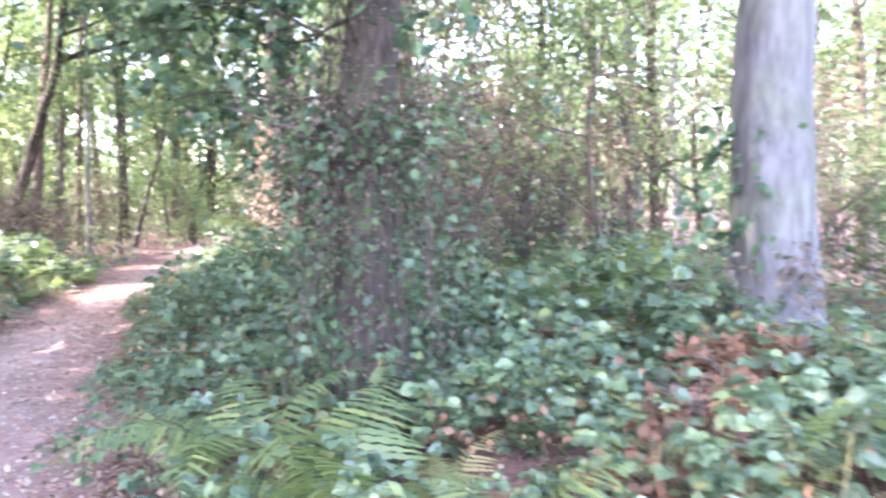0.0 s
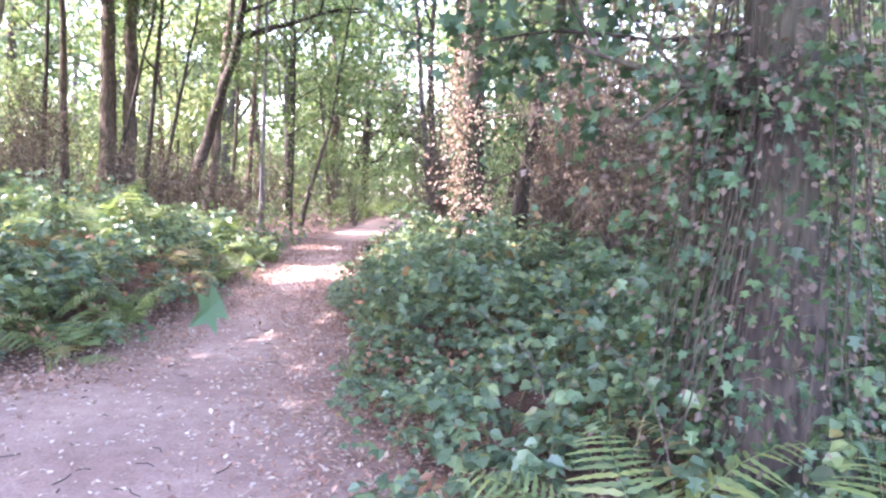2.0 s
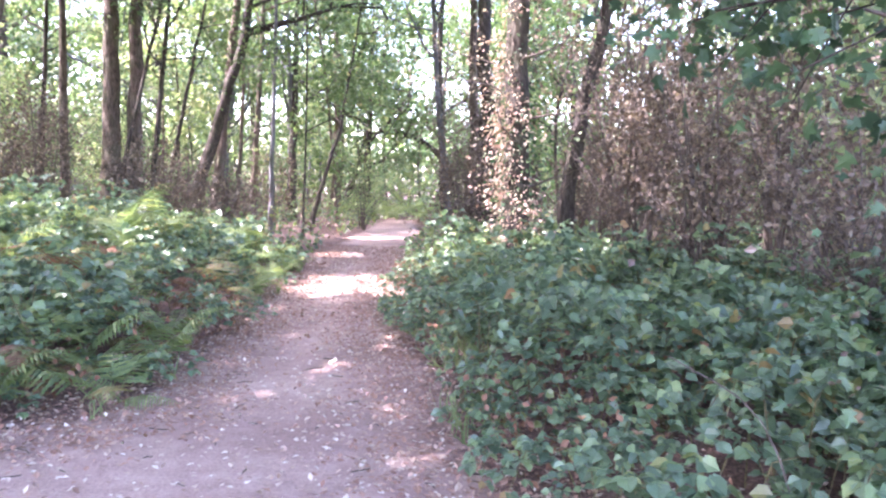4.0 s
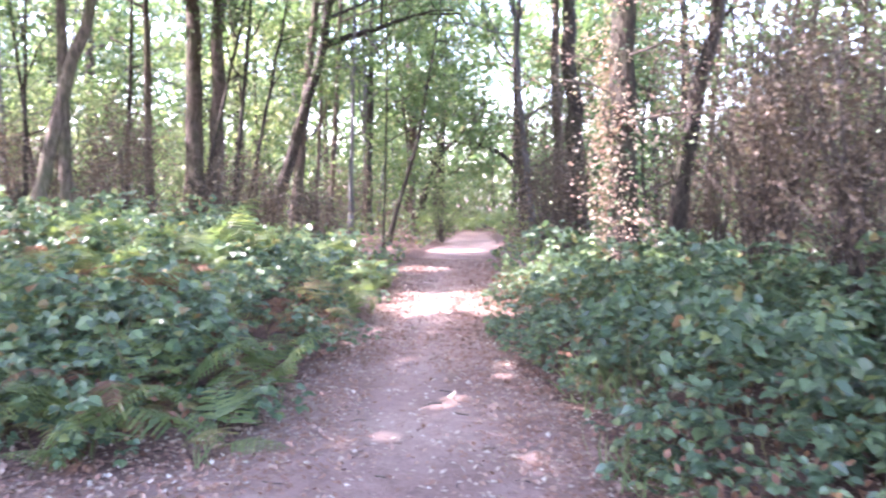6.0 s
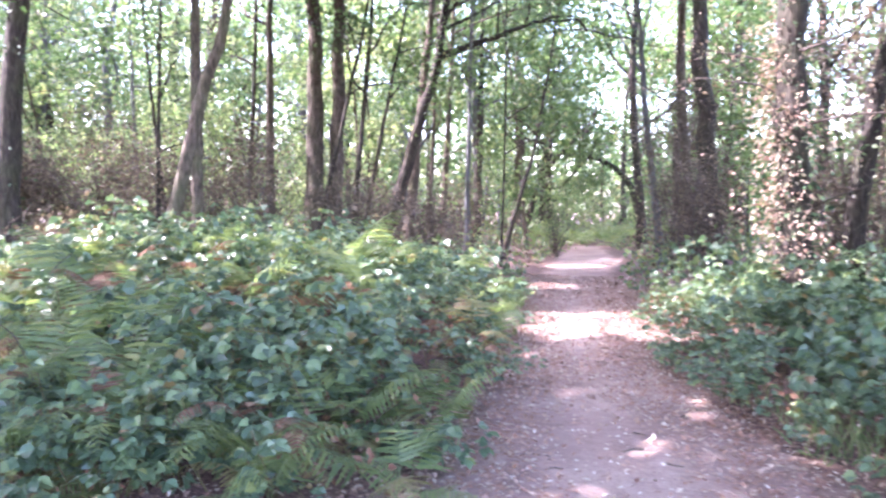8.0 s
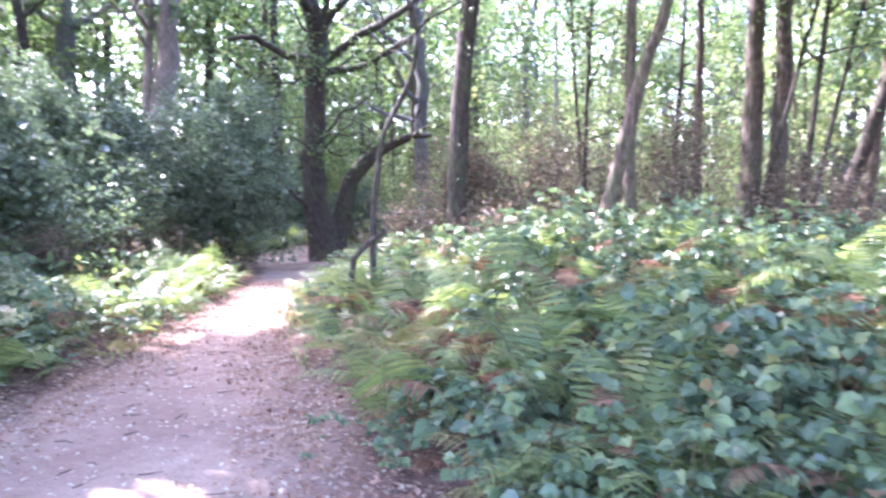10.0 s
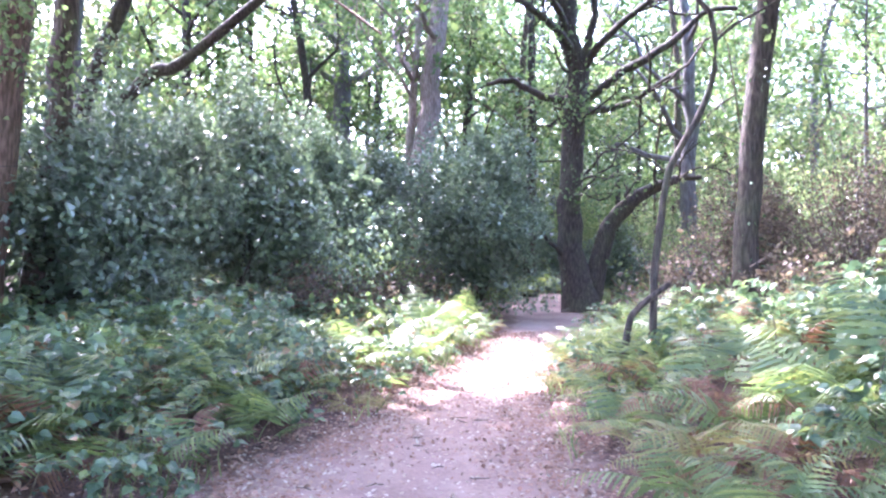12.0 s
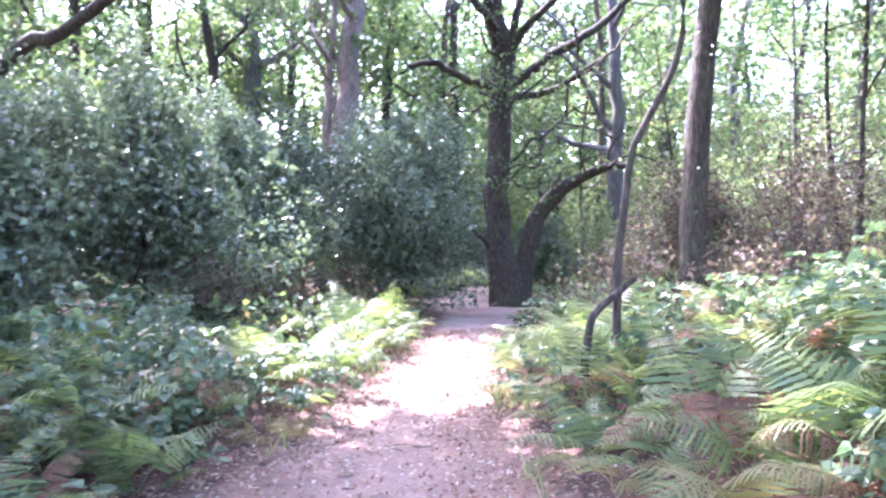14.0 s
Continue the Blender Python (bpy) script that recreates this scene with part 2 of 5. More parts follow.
def tube(line, radii, sides=8, rng=None, rough=0.0):
    """A tapering stem along the line: vertices and quads."""
    line = np.asarray(line, float)
    n = len(line)
    radii = np.broadcast_to(radii, n).astype(float)
    tan = np.gradient(line, axis=0)
    tan /= np.linalg.norm(tan, axis=1)[:, None] + 1e-9
    ref = np.where(np.abs(tan[:, 2:3]) > 0.9, np.array([[1.0, 0, 0]]), np.array([[0, 0, 1.0]]))
    ref = np.broadcast_to(ref[len(ref) // 2], tan.shape)
    a = np.cross(tan, ref)
    a /= np.linalg.norm(a, axis=1)[:, None] + 1e-9
    b = np.cross(tan, a)
    ang = np.linspace(0, 2 * np.pi, sides, endpoint=False)
    r = radii[:, None] * np.ones(sides)
    if rng is not None and rough:
        r = r * (1 + rough * (rng.normal(size=(1, sides)) + 0.6 * rng.normal(size=(n, sides))))
    v = line[:, None] + r[:, :, None] * (np.cos(ang)[None, :, None] * a[:, None] + np.sin(ang)[None, :, None] * b[:, None])
    i, j = np.meshgrid(np.arange(n - 1), np.arange(sides), indexing="ij")
    k = (j + 1) % sides
    f = np.stack([i * sides + j, i * sides + k, (i + 1) * sides + k, (i + 1) * sides + j], -1).reshape(-1, 4)
    return v.reshape(-1, 3), f


# ---- the plan: outline of the trodden ground, a path that forks ----
OUTLINE = np.array([(1.2, 1.5), (-0.6, 2.2), (-1.5, 3.0), (-2.0, 3.9), (-2.2, 4.8), (-2.8, 5.8), (-3.3, 6.9), (-3.9, 8.6), (-4.65, 10.3), (-5.2, 13.0), (-5.8, 15.8), (-6.5, 18.1), (-7.3, 25.0), (-9.4, 34.0),
                    (-10.6, 34.0), (-8.8, 22.5), (-7.6, 15.7), (-6.9, 12.9), (-6.4, 11.0), (-5.9, 9.2), (-6.0, 8.2), (-5.6, 7.0), (-5.6, 6.2), (-6.4, 5.85), (-7.3, 5.6), (-8.4, 5.35), (-9.5, 5.85), (-11.7, 6.5), (-13.6, 7.2), (-15.4, 8.2), (-18.7, 10.2), (-26.0, 14.9), (-33.0, 18.0),
                    (-33.0, 15.8), (-27.4, 12.3), (-22.6, 10.6), (-19.7, 9.2), (-17.5, 7.7), (-14.9, 6.1), (-13.3, 5.1), (-12.4, 4.3), (-11.2, 3.3), (-9.6, 1.8), (-7.0, -1.5), (-3.0, -6.0), (3.0, -9.0), (6.0, -4.0)])


def off_path(x, y):
    """Metres by which points lie off the trodden ground; negative on it."""
    x, y = np.asarray(x, float), np.asarray(y, float)
    best, inside = np.full(x.shape, 1e9), np.zeros(x.shape, bool)
    for (ax, ay), (bx, by) in zip(OUTLINE, np.roll(OUTLINE, -1, axis=0)):
        dx, dy = bx - ax, by - ay
        w = np.clip(((x - ax) * dx + (y - ay) * dy) / (dx * dx + dy * dy), 0, 1)
        best = np.minimum(best, np.hypot(x - ax - w * dx, y - ay - w * dy))
        cross = (ay > y) != (by > y)
        inside ^= cross & (x < ax + (y - ay) * dx / (dy if abs(dy) > 1e-9 else 1e-9))
    return np.where(inside, -best, best)


def height(x, y):
    """The ground's height: the path is a shallow tread, the banks stand a little higher."""
    x, y = np.asarray(x, float), np.asarray(y, float)
    d = off_path(x, y)
    s = np.clip((d + 0.1) / 2.2, 0, 1)
    bank = 0.16 * s * s * (3 - 2 * s)
    ripple = 0.025 * np.sin(1.7 * x + 0.6 * y) * np.sin(1.1 * y - 0.5 * x) + 0.012 * np.sin(5.1 * x) * np.sin(4.3 * y + x)
    bank = bank + 0.65 * np.exp(-((x + 10.6) ** 2 + (y - 10.8) ** 2) / 13.0) * np.clip(d, 0, 1)
    return bank + ripple * (0.5 + s) - 0.012


def ground_at(x, y):
    return float(height(np.array([x]), np.array([y]))[0])


# ---- ground and path: one sheet, cut along the trodden edge ----
gx = np.concatenate([[-400, -200, -110, -70, -50, -42], np.arange(-37, 7.01, 0.22), [9, 13, 20, 32, 60, 120, 250, 400]])
gy = np.concatenate([[-400, -200, -100, -50, -28, -16, -12], np.arange(-9, 36.01, 0.22), [38, 42, 50, 65, 90, 140, 250, 400]])
GX, GY = np.meshgrid(gx, gy, indexing="ij")
gd = off_path(GX, GY) + 0.10 * np.sin(3.1 * GX + 1.3 * GY) * np.sin(2.3 * GY - GX) + 0.05 * np.sin(9 * GX) * np.sin(8 * GY)
gv = np.stack([GX, GY, height(GX, GY)], -1).reshape(-1, 3)
ni, nj = GX.shape
ci, cj = np.meshgrid(np.arange(ni - 1), np.arange(nj - 1), indexing="ij")
quads = np.stack([ci * nj + cj, (ci + 1) * nj + cj, (ci + 1) * nj + cj + 1, ci * nj + cj + 1], -1).reshape(-1, 4)
worn = np.clip(0.5 - gd.reshape(-1) / 0.5, 0, 1)
on = worn[quads].mean(1) > 0.5
for nm, pick, lab in (("path", on, "trodden earth footpath strewn with pale fallen leaves"), ("ground", ~on, "dark woodland soil under leaf litter")):
    used, inv = np.unique(quads[pick].ravel(), return_inverse=True)
    me = mesh_of(nm, gv[used], [inv.reshape(-1, 4)], SOIL)
    a = me.attributes.new("wear", "FLOAT", "POINT")
    a.data.foreach_set("value", worn[used].astype(np.float32))
    tagged(new(nm, me), lab, "path" if nm == "path" else "ground", kind="structure")


# ---- trees ----
def limb(rng, start, heading, length, radius, twigs=4, bend=0.35, sides=6):
    """A crooked limb with side twigs. Returns its pieces and the points where leaves grow."""
    pieces, tips = [], []
    pts, d = [np.array(start, float)], np.array(heading, float) / np.linalg.norm(heading)
    for _ in range(5):
        d = d + bend * rng.normal(size=3) * (1, 1, 0.6) + (0, 0, 0.05)
        d /= np.linalg.norm(d)
        pts.append(pts[-1] + d * length / 5)
    line = smooth_line(pts, 12)
    pieces.append(tube(line[[0, 2, 4, 6, 8, 10, 11]], np.linspace(radius, radius * 0.2, 7), sides - 1))
    tips += [line[k] for k in (6, 8, 10, 11)]
    for _ in range(twigs):
        k = rng.integers(4, 11)
        td = d + 1.0 * rng.normal(size=3)
        td /= np.linalg.norm(td)
        ll = length * rng.uniform(0.25, 0.5)
        tw = smooth_line([line[k], line[k] + td * ll * 0.5 + 0.08 * ll * rng.normal(size=3), line[k] + td * ll], 6)
        pieces.append(tube(tw[::5] if radius < 0.03 else tw[[0, 3, 5]], np.linspace(radius * 0.35, radius * 0.08, 6)[:len(tw[::5]) if radius < 0.03 else 3], 3))
        tips += [tw[3], tw[5]]
    return pieces, np.array(tips)


def even(line, n):
    """The line again, by n points at even steps."""
    step = np.concatenate([[0], np.cumsum(np.linalg.norm(np.diff(line, axis=0), axis=1))])
    u = np.linspace(0, step[-1], n)
    return np.stack([np.interp(u, step, line[:, k]) for k in range(3)], -1)


def tree(rng, label, line, r0, r1, bark, leaf, limbs=6, reach=2.5, first=0.45, leaf_count=2200, leaf_size=0.11,
         spread=0.55, group="", flare=1.5, sides=10, name="tree", shape=DIAMOND, flat=0.5, rise=0.35):
    """A tree on its own foot: trunk, limbs and a crown of single leaves."""
    line = np.asarray(line, float)
    foot = np.array((line[0, 0], line[0, 1], ground_at(line[0, 0], line[0, 1]) - 0.03))
    root = thing(name, label, "tree", foot, group)
    path = even(smooth_line(line, 80), 22) - foot
    path[0, 2] = -0.05
    rad = np.linspace(r0, r1, 22)
    rad[:3] *= (flare, 1 + (flare - 1) * 0.45, 1 + (flare - 1) * 0.15)
    path[2:-1] += rng.normal(size=(19, 3)) * r0 * 0.12 * (1, 1, 0)
    v, f = tube(path, rad, sides, rng, 0.05)
    part("trunk", mesh_of("trunk", v, [f], bark), root)
    tips = []
    for k in range(limbs):
        u = first + (0.98 - first) * (k + rng.uniform(0, 0.8)) / max(1, limbs)
        i = int(np.argmin(np.abs(path[:, 2] - u * path[-1, 2])))
        ang = rng.uniform(0, 2 * np.pi)
        pieces, tp = limb(rng, path[i], (np.cos(ang), np.sin(ang), rise + 0.5 * rng.random()), reach * rng.uniform(0.7, 1.2) * (1.15 - 0.5 * (u - first)), rad[i] * 0.45 + 0.008)
        lv, lf = joined(pieces)
        part("limb", mesh_of("limb", lv, lf, bark), root)
        tips.append(tp)
    if leaf_count and tips:
        tips = np.concatenate(tips + [path[-2:]])
        p = tips[rng.integers(0, len(tips), leaf_count)] + rng.normal(size=(leaf_count, 3)) * spread * (1, 1, 0.55)
        p = p[~in_gap(p + foot, 0.3)]
        w = p + foot
        high = (w[:, 2] - 1.6) / np.hypot(w[:, 0] + 5, w[:, 1] - 4) > 0.46
        high &= w[:, 2] > 6.0    # above the view, leaves are enlarged to block sun, less so northwards for skylight
        shade_size = np.where(w[:, 1] < 13.0, 0.44, 0.31)
        lv, lf = leaves(rng, p, np.where(high, shade_size, leaf_size), shape, up=0.75 if high.mean() > 0.6 else flat, droop=0.2)
        part("crown", mesh_of("crown", lv, [lf], leaf, False), root)
    return root


def climber(rng, root, line, r, count, size, leaf, name="ivy", label="", shape=OVATE, z0=0.0, z1=99.0, thick=0.12, side=None, clumps=0):
    """Climbing leaves round a trunk of the tree root."""
    line = smooth_line(line, 40) - np.array(root.location)
    keep = line[(line[:, 2] >= z0) & (line[:, 2] <= z1)]
    k = rng.integers(0, len(keep), count)
    out = rng.normal(size=(count, 3)) * (1, 1, 0.15)
    if side is not None:
        out += np.array(side)
    if clumps:
        pick = rng.integers(0, clumps, count)
        k = np.clip(k[pick] + rng.integers(-1, 2, count), 0, len(keep) - 1)
        out = out[pick] / np.linalg.norm(out[pick], axis=1)[:, None] + 0.35 * rng.normal(size=(count, 3)) * (1, 1, 0.3)
    out /= np.linalg.norm(out, axis=1)[:, None]
    lump = 0.6 + 0.8 * np.abs(np.sin(keep[k][:, 2] * 3.1 + 2 * np.arctan2(out[:, 1], out[:, 0])))
    p = keep[k] + out * (r + thick * rng.gamma(1.6, 0.7, count) * lump)[:, None] + rng.normal(size=(count, 3)) * (0, 0, 0.12)
    p[:, 2] = np.maximum(p[:, 2], 0.05)
    v, f = leaves(rng, p, size, shape, up=0.25, droop=0.7, heading=out)
    return part(name, mesh_of(name, v, [f], leaf, False), root, label)


def rising(base, top, total):
    """A trunk line from its foot through a point higher up, on to the total height."""
    b, t = np.array(base, float), np.array(top, float)
    z = ground_at(b[0], b[1])
    d = (t - b) / max(0.1, t[2] - b[2])
    foot = b + d * (z - b[2])
    mid = b + (t - b) * 0.6
    end = t + d * (total - t[2]) * (0.6, 0.6, 1)
    return [tuple(foot), tuple(mid), tuple(t), tuple(end)]


rng = np.random.default_rng(7)
# the stand of trees between the two paths: foot, a point higher up, radius at foot, height, bark
STAND = [((-15.3, 14.65, 2.1), (-15.35, 14.92, 5.9), 0.05, 9, BARK_DARK, "thin dark straight sapling rising out of brambles"),
         ((-12.75, 12.5, 1.95), (-12.05, 13.0, 5.2), 0.115, 11, BARK_BROWN, "leaning brown trunk rising out of brambles"),
         ((-13.3, 13.6, 2.0), (-13.45, 13.8, 5.6), 0.11, 11, BARK_BROWN, "brown upright trunk with peeling bark"),
         ((-15.35, 17.84, 2.6), (-15.32, 18.1, 5.9), 0.07, 10, BARK_DARK, "thin dark straight sapling rising out of brambles"),
         ((-14.87, 18.0, 2.6), (-15.0, 18.3, 6.7), 0.12, 12, BARK_BROWN, "slim brown tree rising out of scrub"),
         ((-13.5, 17.9, 2.4), (-13.6, 18.2, 6.6), 0.22, 14, BARK_BROWN, "thick brown trunk standing close beside its twin"),
         ((-13.05, 18.1, 2.4), (-13.0, 18.4, 6.6), 0.20, 14, BARK_BROWN, "thick brown trunk standing close beside its twin"),
         ((-12.82, 17.6, 2.6), (-12.2, 18.1, 5.9), 0.06, 9, BARK_DARK, "thin leaning sapling with dark bark"),
         ((-12.24, 17.8, 2.4), (-12.0, 18.2, 6.4), 0.07, 10, BARK_DARK, "thin leaning sapling with dark bark"),
         ((-12.8, 19.8, 2.9), (-12.1, 20.3, 7.0), 0.06, 10, BARK_DARK, "thin leaning sapling with dark bark"),
         ((-13.02, 21.8, 2.4), (-12.1, 22.35, 5.95), 0.19, 12, BARK_DARK, "stout dark leaning trunk that forks high up"),
         ((-12.9, 22.4, 2.4), (-12.5, 22.9, 7.7), 0.15, 14, BARK_BROWN, "upright brown trunk behind a leaning one"),
         ((-13.0, 24.9, 1.3), (-12.8, 25.3, 6.6), 0.11, 13, BARK_BROWN, "upright brown trunk with ivy-brown bark"),
         ((-10.85, 21.4, 1.2), (-10.8, 21.7, 6.0), 0.075, 10, BARK_GREY, "slim pale sapling near the path"),
         ((-10.37, 23.6, 0.6), (-9.58, 24.1, 3.74), 0.07, 9, BARK_DARK, "thin sapling that leans over the path"),
         ((-13.3, 29.0, 1.0), (-13.2, 29.2, 4.3), 0.18, 10, BARK_DARK, "dark trunk with a broken stub"),
         ((-5.89, 23.0, 0.8), (-6.3, 23.1, 4.5), 0.10, 10, BARK_GREY, "pale leaning sapling in a brown thicket"),
         ((-4.54, 22.4, 0.5), (-4.9, 22.7, 6.9), 0.26, 14, BARK_DARK, "dark tree beside the path hung with dry ivy"),
         ((-5.3, 25.0, 0.5), (-5.5, 25.2, 6.0), 0.18, 13, BARK_BROWN, "brown tree beside the path hung with dry ivy")]
stand_trees = []
for foot, top, r, h, bark, lab in STAND:
    ln = rising(foot, top, h)
    stand_trees.append((tree(rng, lab, ln, r * 1.1, r * 0.3, bark, OAKLEAF, limbs=5 if r < 0.1 else 8, reach=1.5 if r < 0.1 else 4.2, first=0.4 if r < 0.1 else 0.5,
                             leaf_count=900 if r < 0.1 else 4200, leaf_size=0.11, spread=0.4 if r < 0.1 else 0.62, group="trees of the stand between the paths"), ln, r))
# the forked limb of the stout leaning trunk
root, ln, r = stand_trees[10]
pieces, tp = limb(rng, np.array((-12.0, 22.4, 6.1)) - np.array(root.location), (1.5, 0.5, 0.45), 3.2, 0.13, 5, 0.12)
lv, lf = joined(pieces)
part("limb", mesh_of("limb", lv, lf, BARK_DARK), root)
for k in (17, 18, 16):
    root, ln, r = stand_trees[k]
    climber(rng, root, ln, r, 1800, 0.075, RUSSET, "ivy", "dry brown ivy", DIAMOND, 0.2, 4.8, 0.26)

# the tree with sunlit dry ivy beside the path, and the dark leaning trunk behind it
ln = [(-3.2, 13.65, 0), (-3.25, 13.8, 2.0), (-3.3, 14.0, 4.5), (-3.2, 14.2, 13)]
t_ivy = tree(rng, "dark trunk hung with pale sunlit dry ivy beside the path", ln, 0.24, 0.09, BARK_DARK, OAKLEAF, 9, 4.8, 0.45, 5200, 0.11, spread=0.9)
climber(rng, t_ivy, ln, 0.2, 2600, 0.06, IVY_DRY, "ivy", "pale pinkish dry ivy", OVATE, 0.2, 7, 0.13, (-0.45, -0.35, 0), clumps=60)
climber(rng, t_ivy, ln, 0.18, 700, 0.08, IVY, "ivy", "dark green ivy", OVATE, 0.1, 7, 0.10)
for a, z in ((3.6, 3.0), (2.9, 3.4), (0.2, 1.5), (5.9, 2.6), (3.9, 2.2), (5.6, 3.6)):
    pieces, tp = limb(rng, (0, 0.15, z), (math.cos(a), math.sin(a), 0.15), 1.5, 0.022, 6, 0.3, 5)
    lv, lf = joined(pieces)
    part("dead_branch", mesh_of("dead_branch", lv, lf, TWIG), t_ivy, "bare pale dead branch")
    p = tp[rng.integers(0, len(tp), 55)] + rng.normal(size=(55, 3)) * 0.14
    lv, lf = leaves(rng, p, 0.06, OVATE, 0.3, 0.6)
    part("dry_spray", mesh_of("dry_spray", lv, [lf], IVY_DRY, False), t_ivy, "pale withered leaves")["kind"] = "stuff"
ln = [(-2.5, 14.3, 0), (-2.28, 14.6, 2.44), (-1.84, 14.9, 4.6), (-1.0, 15.3, 11)]
t_lean = tree(rng, "dark smooth leaning trunk behind the ivy tree", ln, 0.15, 0.06, BARK_DARK, OAKLEAF, 6, 2.2, 0.55, 2000, 0.11)
climber(rng, t_lean, ln, 0.13, 160, 0.09, PALELEAF, "ivy", "sparse yellow-green ivy", OVATE, 1.8, 5, 0.1)

# the big dark tree wrapped in ivy close to the path
ln = [(-0.48, 4.55, 0), (-0.50, 4.6, 1.8), (-0.42, 4.7, 3.2), (-0.2, 4.9, 12)]
t_big = tree(rng, "big dark tree wrapped in ivy and dry stems by the path", ln, 0.20, 0.1, BARK_DARK, OAKLEAF, 9, 4.8, 0.45, 5200, 0.11, spread=0.9, flare=1.7, sides=14)
climber(rng, t_big, ln, 0.2, 3000, 0.058, IVY, "ivy", "dark green ivy", LOBED, 0.05, 2.0, 0.22)
climber(rng, t_big, ln, 0.19, 2000, 0.04, RUSSET, "ivy", "withered brown ivy", DIAMOND, 0.3, 4.0, 0.15)
for a, z in ((2.9, 2.2), (3.4, 2.5), (3.0, 2.8), (3.9, 2.9), (5.2, 3.0), (2.4, 2.7), (3.2, 3.2), (4.4, 2.5), (2.7, 3.1)):
    pieces, tp = limb(rng, (-0.05, 0.05, z), (math.cos(a), math.sin(a), 0.12), 1.45, 0.016, 6, 0.25, 6)
    lv, lf = joined(pieces)
    part("low_branch", mesh_of("low_branch", lv, lf, BARK_DARK), t_big)
    p = tp[rng.integers(0, len(tp), 230)] + rng.normal(size=(230, 3)) * (0.18, 0.18, 0.14)
    lv, lf = leaves(rng, p, 0.09, LOBED, 0.4, 0.4)
    part("spray", mesh_of("spray", lv, [lf], IVY, False), t_big, "dark green leaves on a low branch")["kind"] = "stuff"
climber(rng, t_big, ln, 0.2, 1700, 0.036, RUSSET, "ivy", "withered brown ivy veil", DIAMOND, 0.4, 4.0, 0.3)
for k in range(80):
    a, rr = rng.uniform(0, 6.28), rng.uniform(0.2, 0.65)
    z0, z1 = rng.uniform(0, 1.2), rng.uniform(1.4, 3.6)
    q = [(rr * math.cos(a), rr * math.sin(a), z0), (0.8 * rr * math.cos(a + 0.2), 0.8 * rr * math.sin(a + 0.2), (z0 + z1) / 2), (0.24 * math.cos(a + 0.3), 0.24 * math.sin(a + 0.3) + 0.1, z1)]
    v, f = tube(smooth_line(q, 8), 0.0038, 4)
    part("ivy_stem", mesh_of("ivy_stem", v, [f], BARK_DARK), t_big, "dry hanging ivy stem")
pieces, tp = limb(rng, (-0.1, -0.05, 1.85), (-0.9, -0.1, 0.12), 0.95, 0.028, 5, 0.22, 6)
lv, lf = joined(pieces)
part("branch_stub", mesh_of("branch_stub", lv, lf, BARK_DARK), t_big, "short dark dead branch")

# the pale smooth trunk
ln = [(2.78, 5.95, 0), (2.79, 6.05, 1.8), (2.82, 6.2, 4.0), (2.9, 6.4, 13)]
t_pale = tree(rng, "thick pale grey smooth-barked trunk with a little ivy", ln, 0.34, 0.16, BARK_GREY, OAKLEAF, 8, 4.4, 0.5, 4200, 0.11, spread=0.9, flare=1.25, sides=16)
climber(rng, t_pale, ln, 0.33, 130, 0.12, IVY, "ivy", "green ivy", OVATE, 0.3, 2.3, 0.16, (-1.6, -0.3, 0), clumps=12)
climber(rng, t_pale, ln, 0.36, 420, 0.07, RUSSET, "ivy", "withered brown ivy at the foot", DIAMOND, 0.0, 1.1, 0.2, (-0.6, -0.6, 0), clumps=14)

# the second path: oak, crooked sapling with its broken stub, split old tree, far pale trunks
ln = [(-15.65, 11.45, 0), (-15.7, 11.6, 1.9), (-15.75, 11.8, 4.3), (-15.7, 12.0, 6), (-15.5, 12.3, 14)]
t_oak = tree(rng, "dark straight oak trunk with rough bark by the path", ln, 0.20, 0.13, BARK_DARK, OAKLEAF, 10, 6.0, 0.45, 9000, 0.11, spread=1.0)
climber(rng, t_oak, ln, 0.17, 150, 0.07, IVY, "ivy", "sparse dark ivy", DIAMOND, 1.0, 4.5, 0.08)
ln = [(-12.88, 8.0, 0), (-12.87, 8.03, 1.15), (-12.83, 8.11, 2.19), (-12.79, 8.21, 2.6), (-12.69, 8.44, 3.06), (-12.63, 8.56, 3.5), (-12.66, 8.52, 4.1), (-12.9, 8.2, 4.7), (-12.7, 8.3, 5.6)]
t_sap = tree(rng, "thin crooked dark sapling leaning over the ferns", ln, 0.044, 0.02, BARK_DARK, OAKLEAF, 4, 1.2, 0.62, 260, 0.09, flare=1.1, sides=8)
pieces, tp = limb(rng, (0.03, 0.12, 2.2), (-0.4, -0.5, 0.9), 0.9, 0.012, 4, 0.25, 5)
lv, lf = joined(pieces)
part("twig", mesh_of("twig", lv, lf, BARK_DARK), t_sap)
snag = thing("broken_stump", "short mossy broken limb sticking up from the ferns", "stump", (-12.95, 7.72, ground_at(-12.95, 7.72)))
v, f = tube(smooth_line([(0, 0, -0.05), (0.02, 0.05, 0.65), (0.06, 0.14, 0.85), (0.2, 0.42, 1.12)], 12), np.linspace(0.045, 0.026, 12), 9, rng, 0.12)
part("wood", mesh_of("wood", v, [f], BARK_DARK), snag)

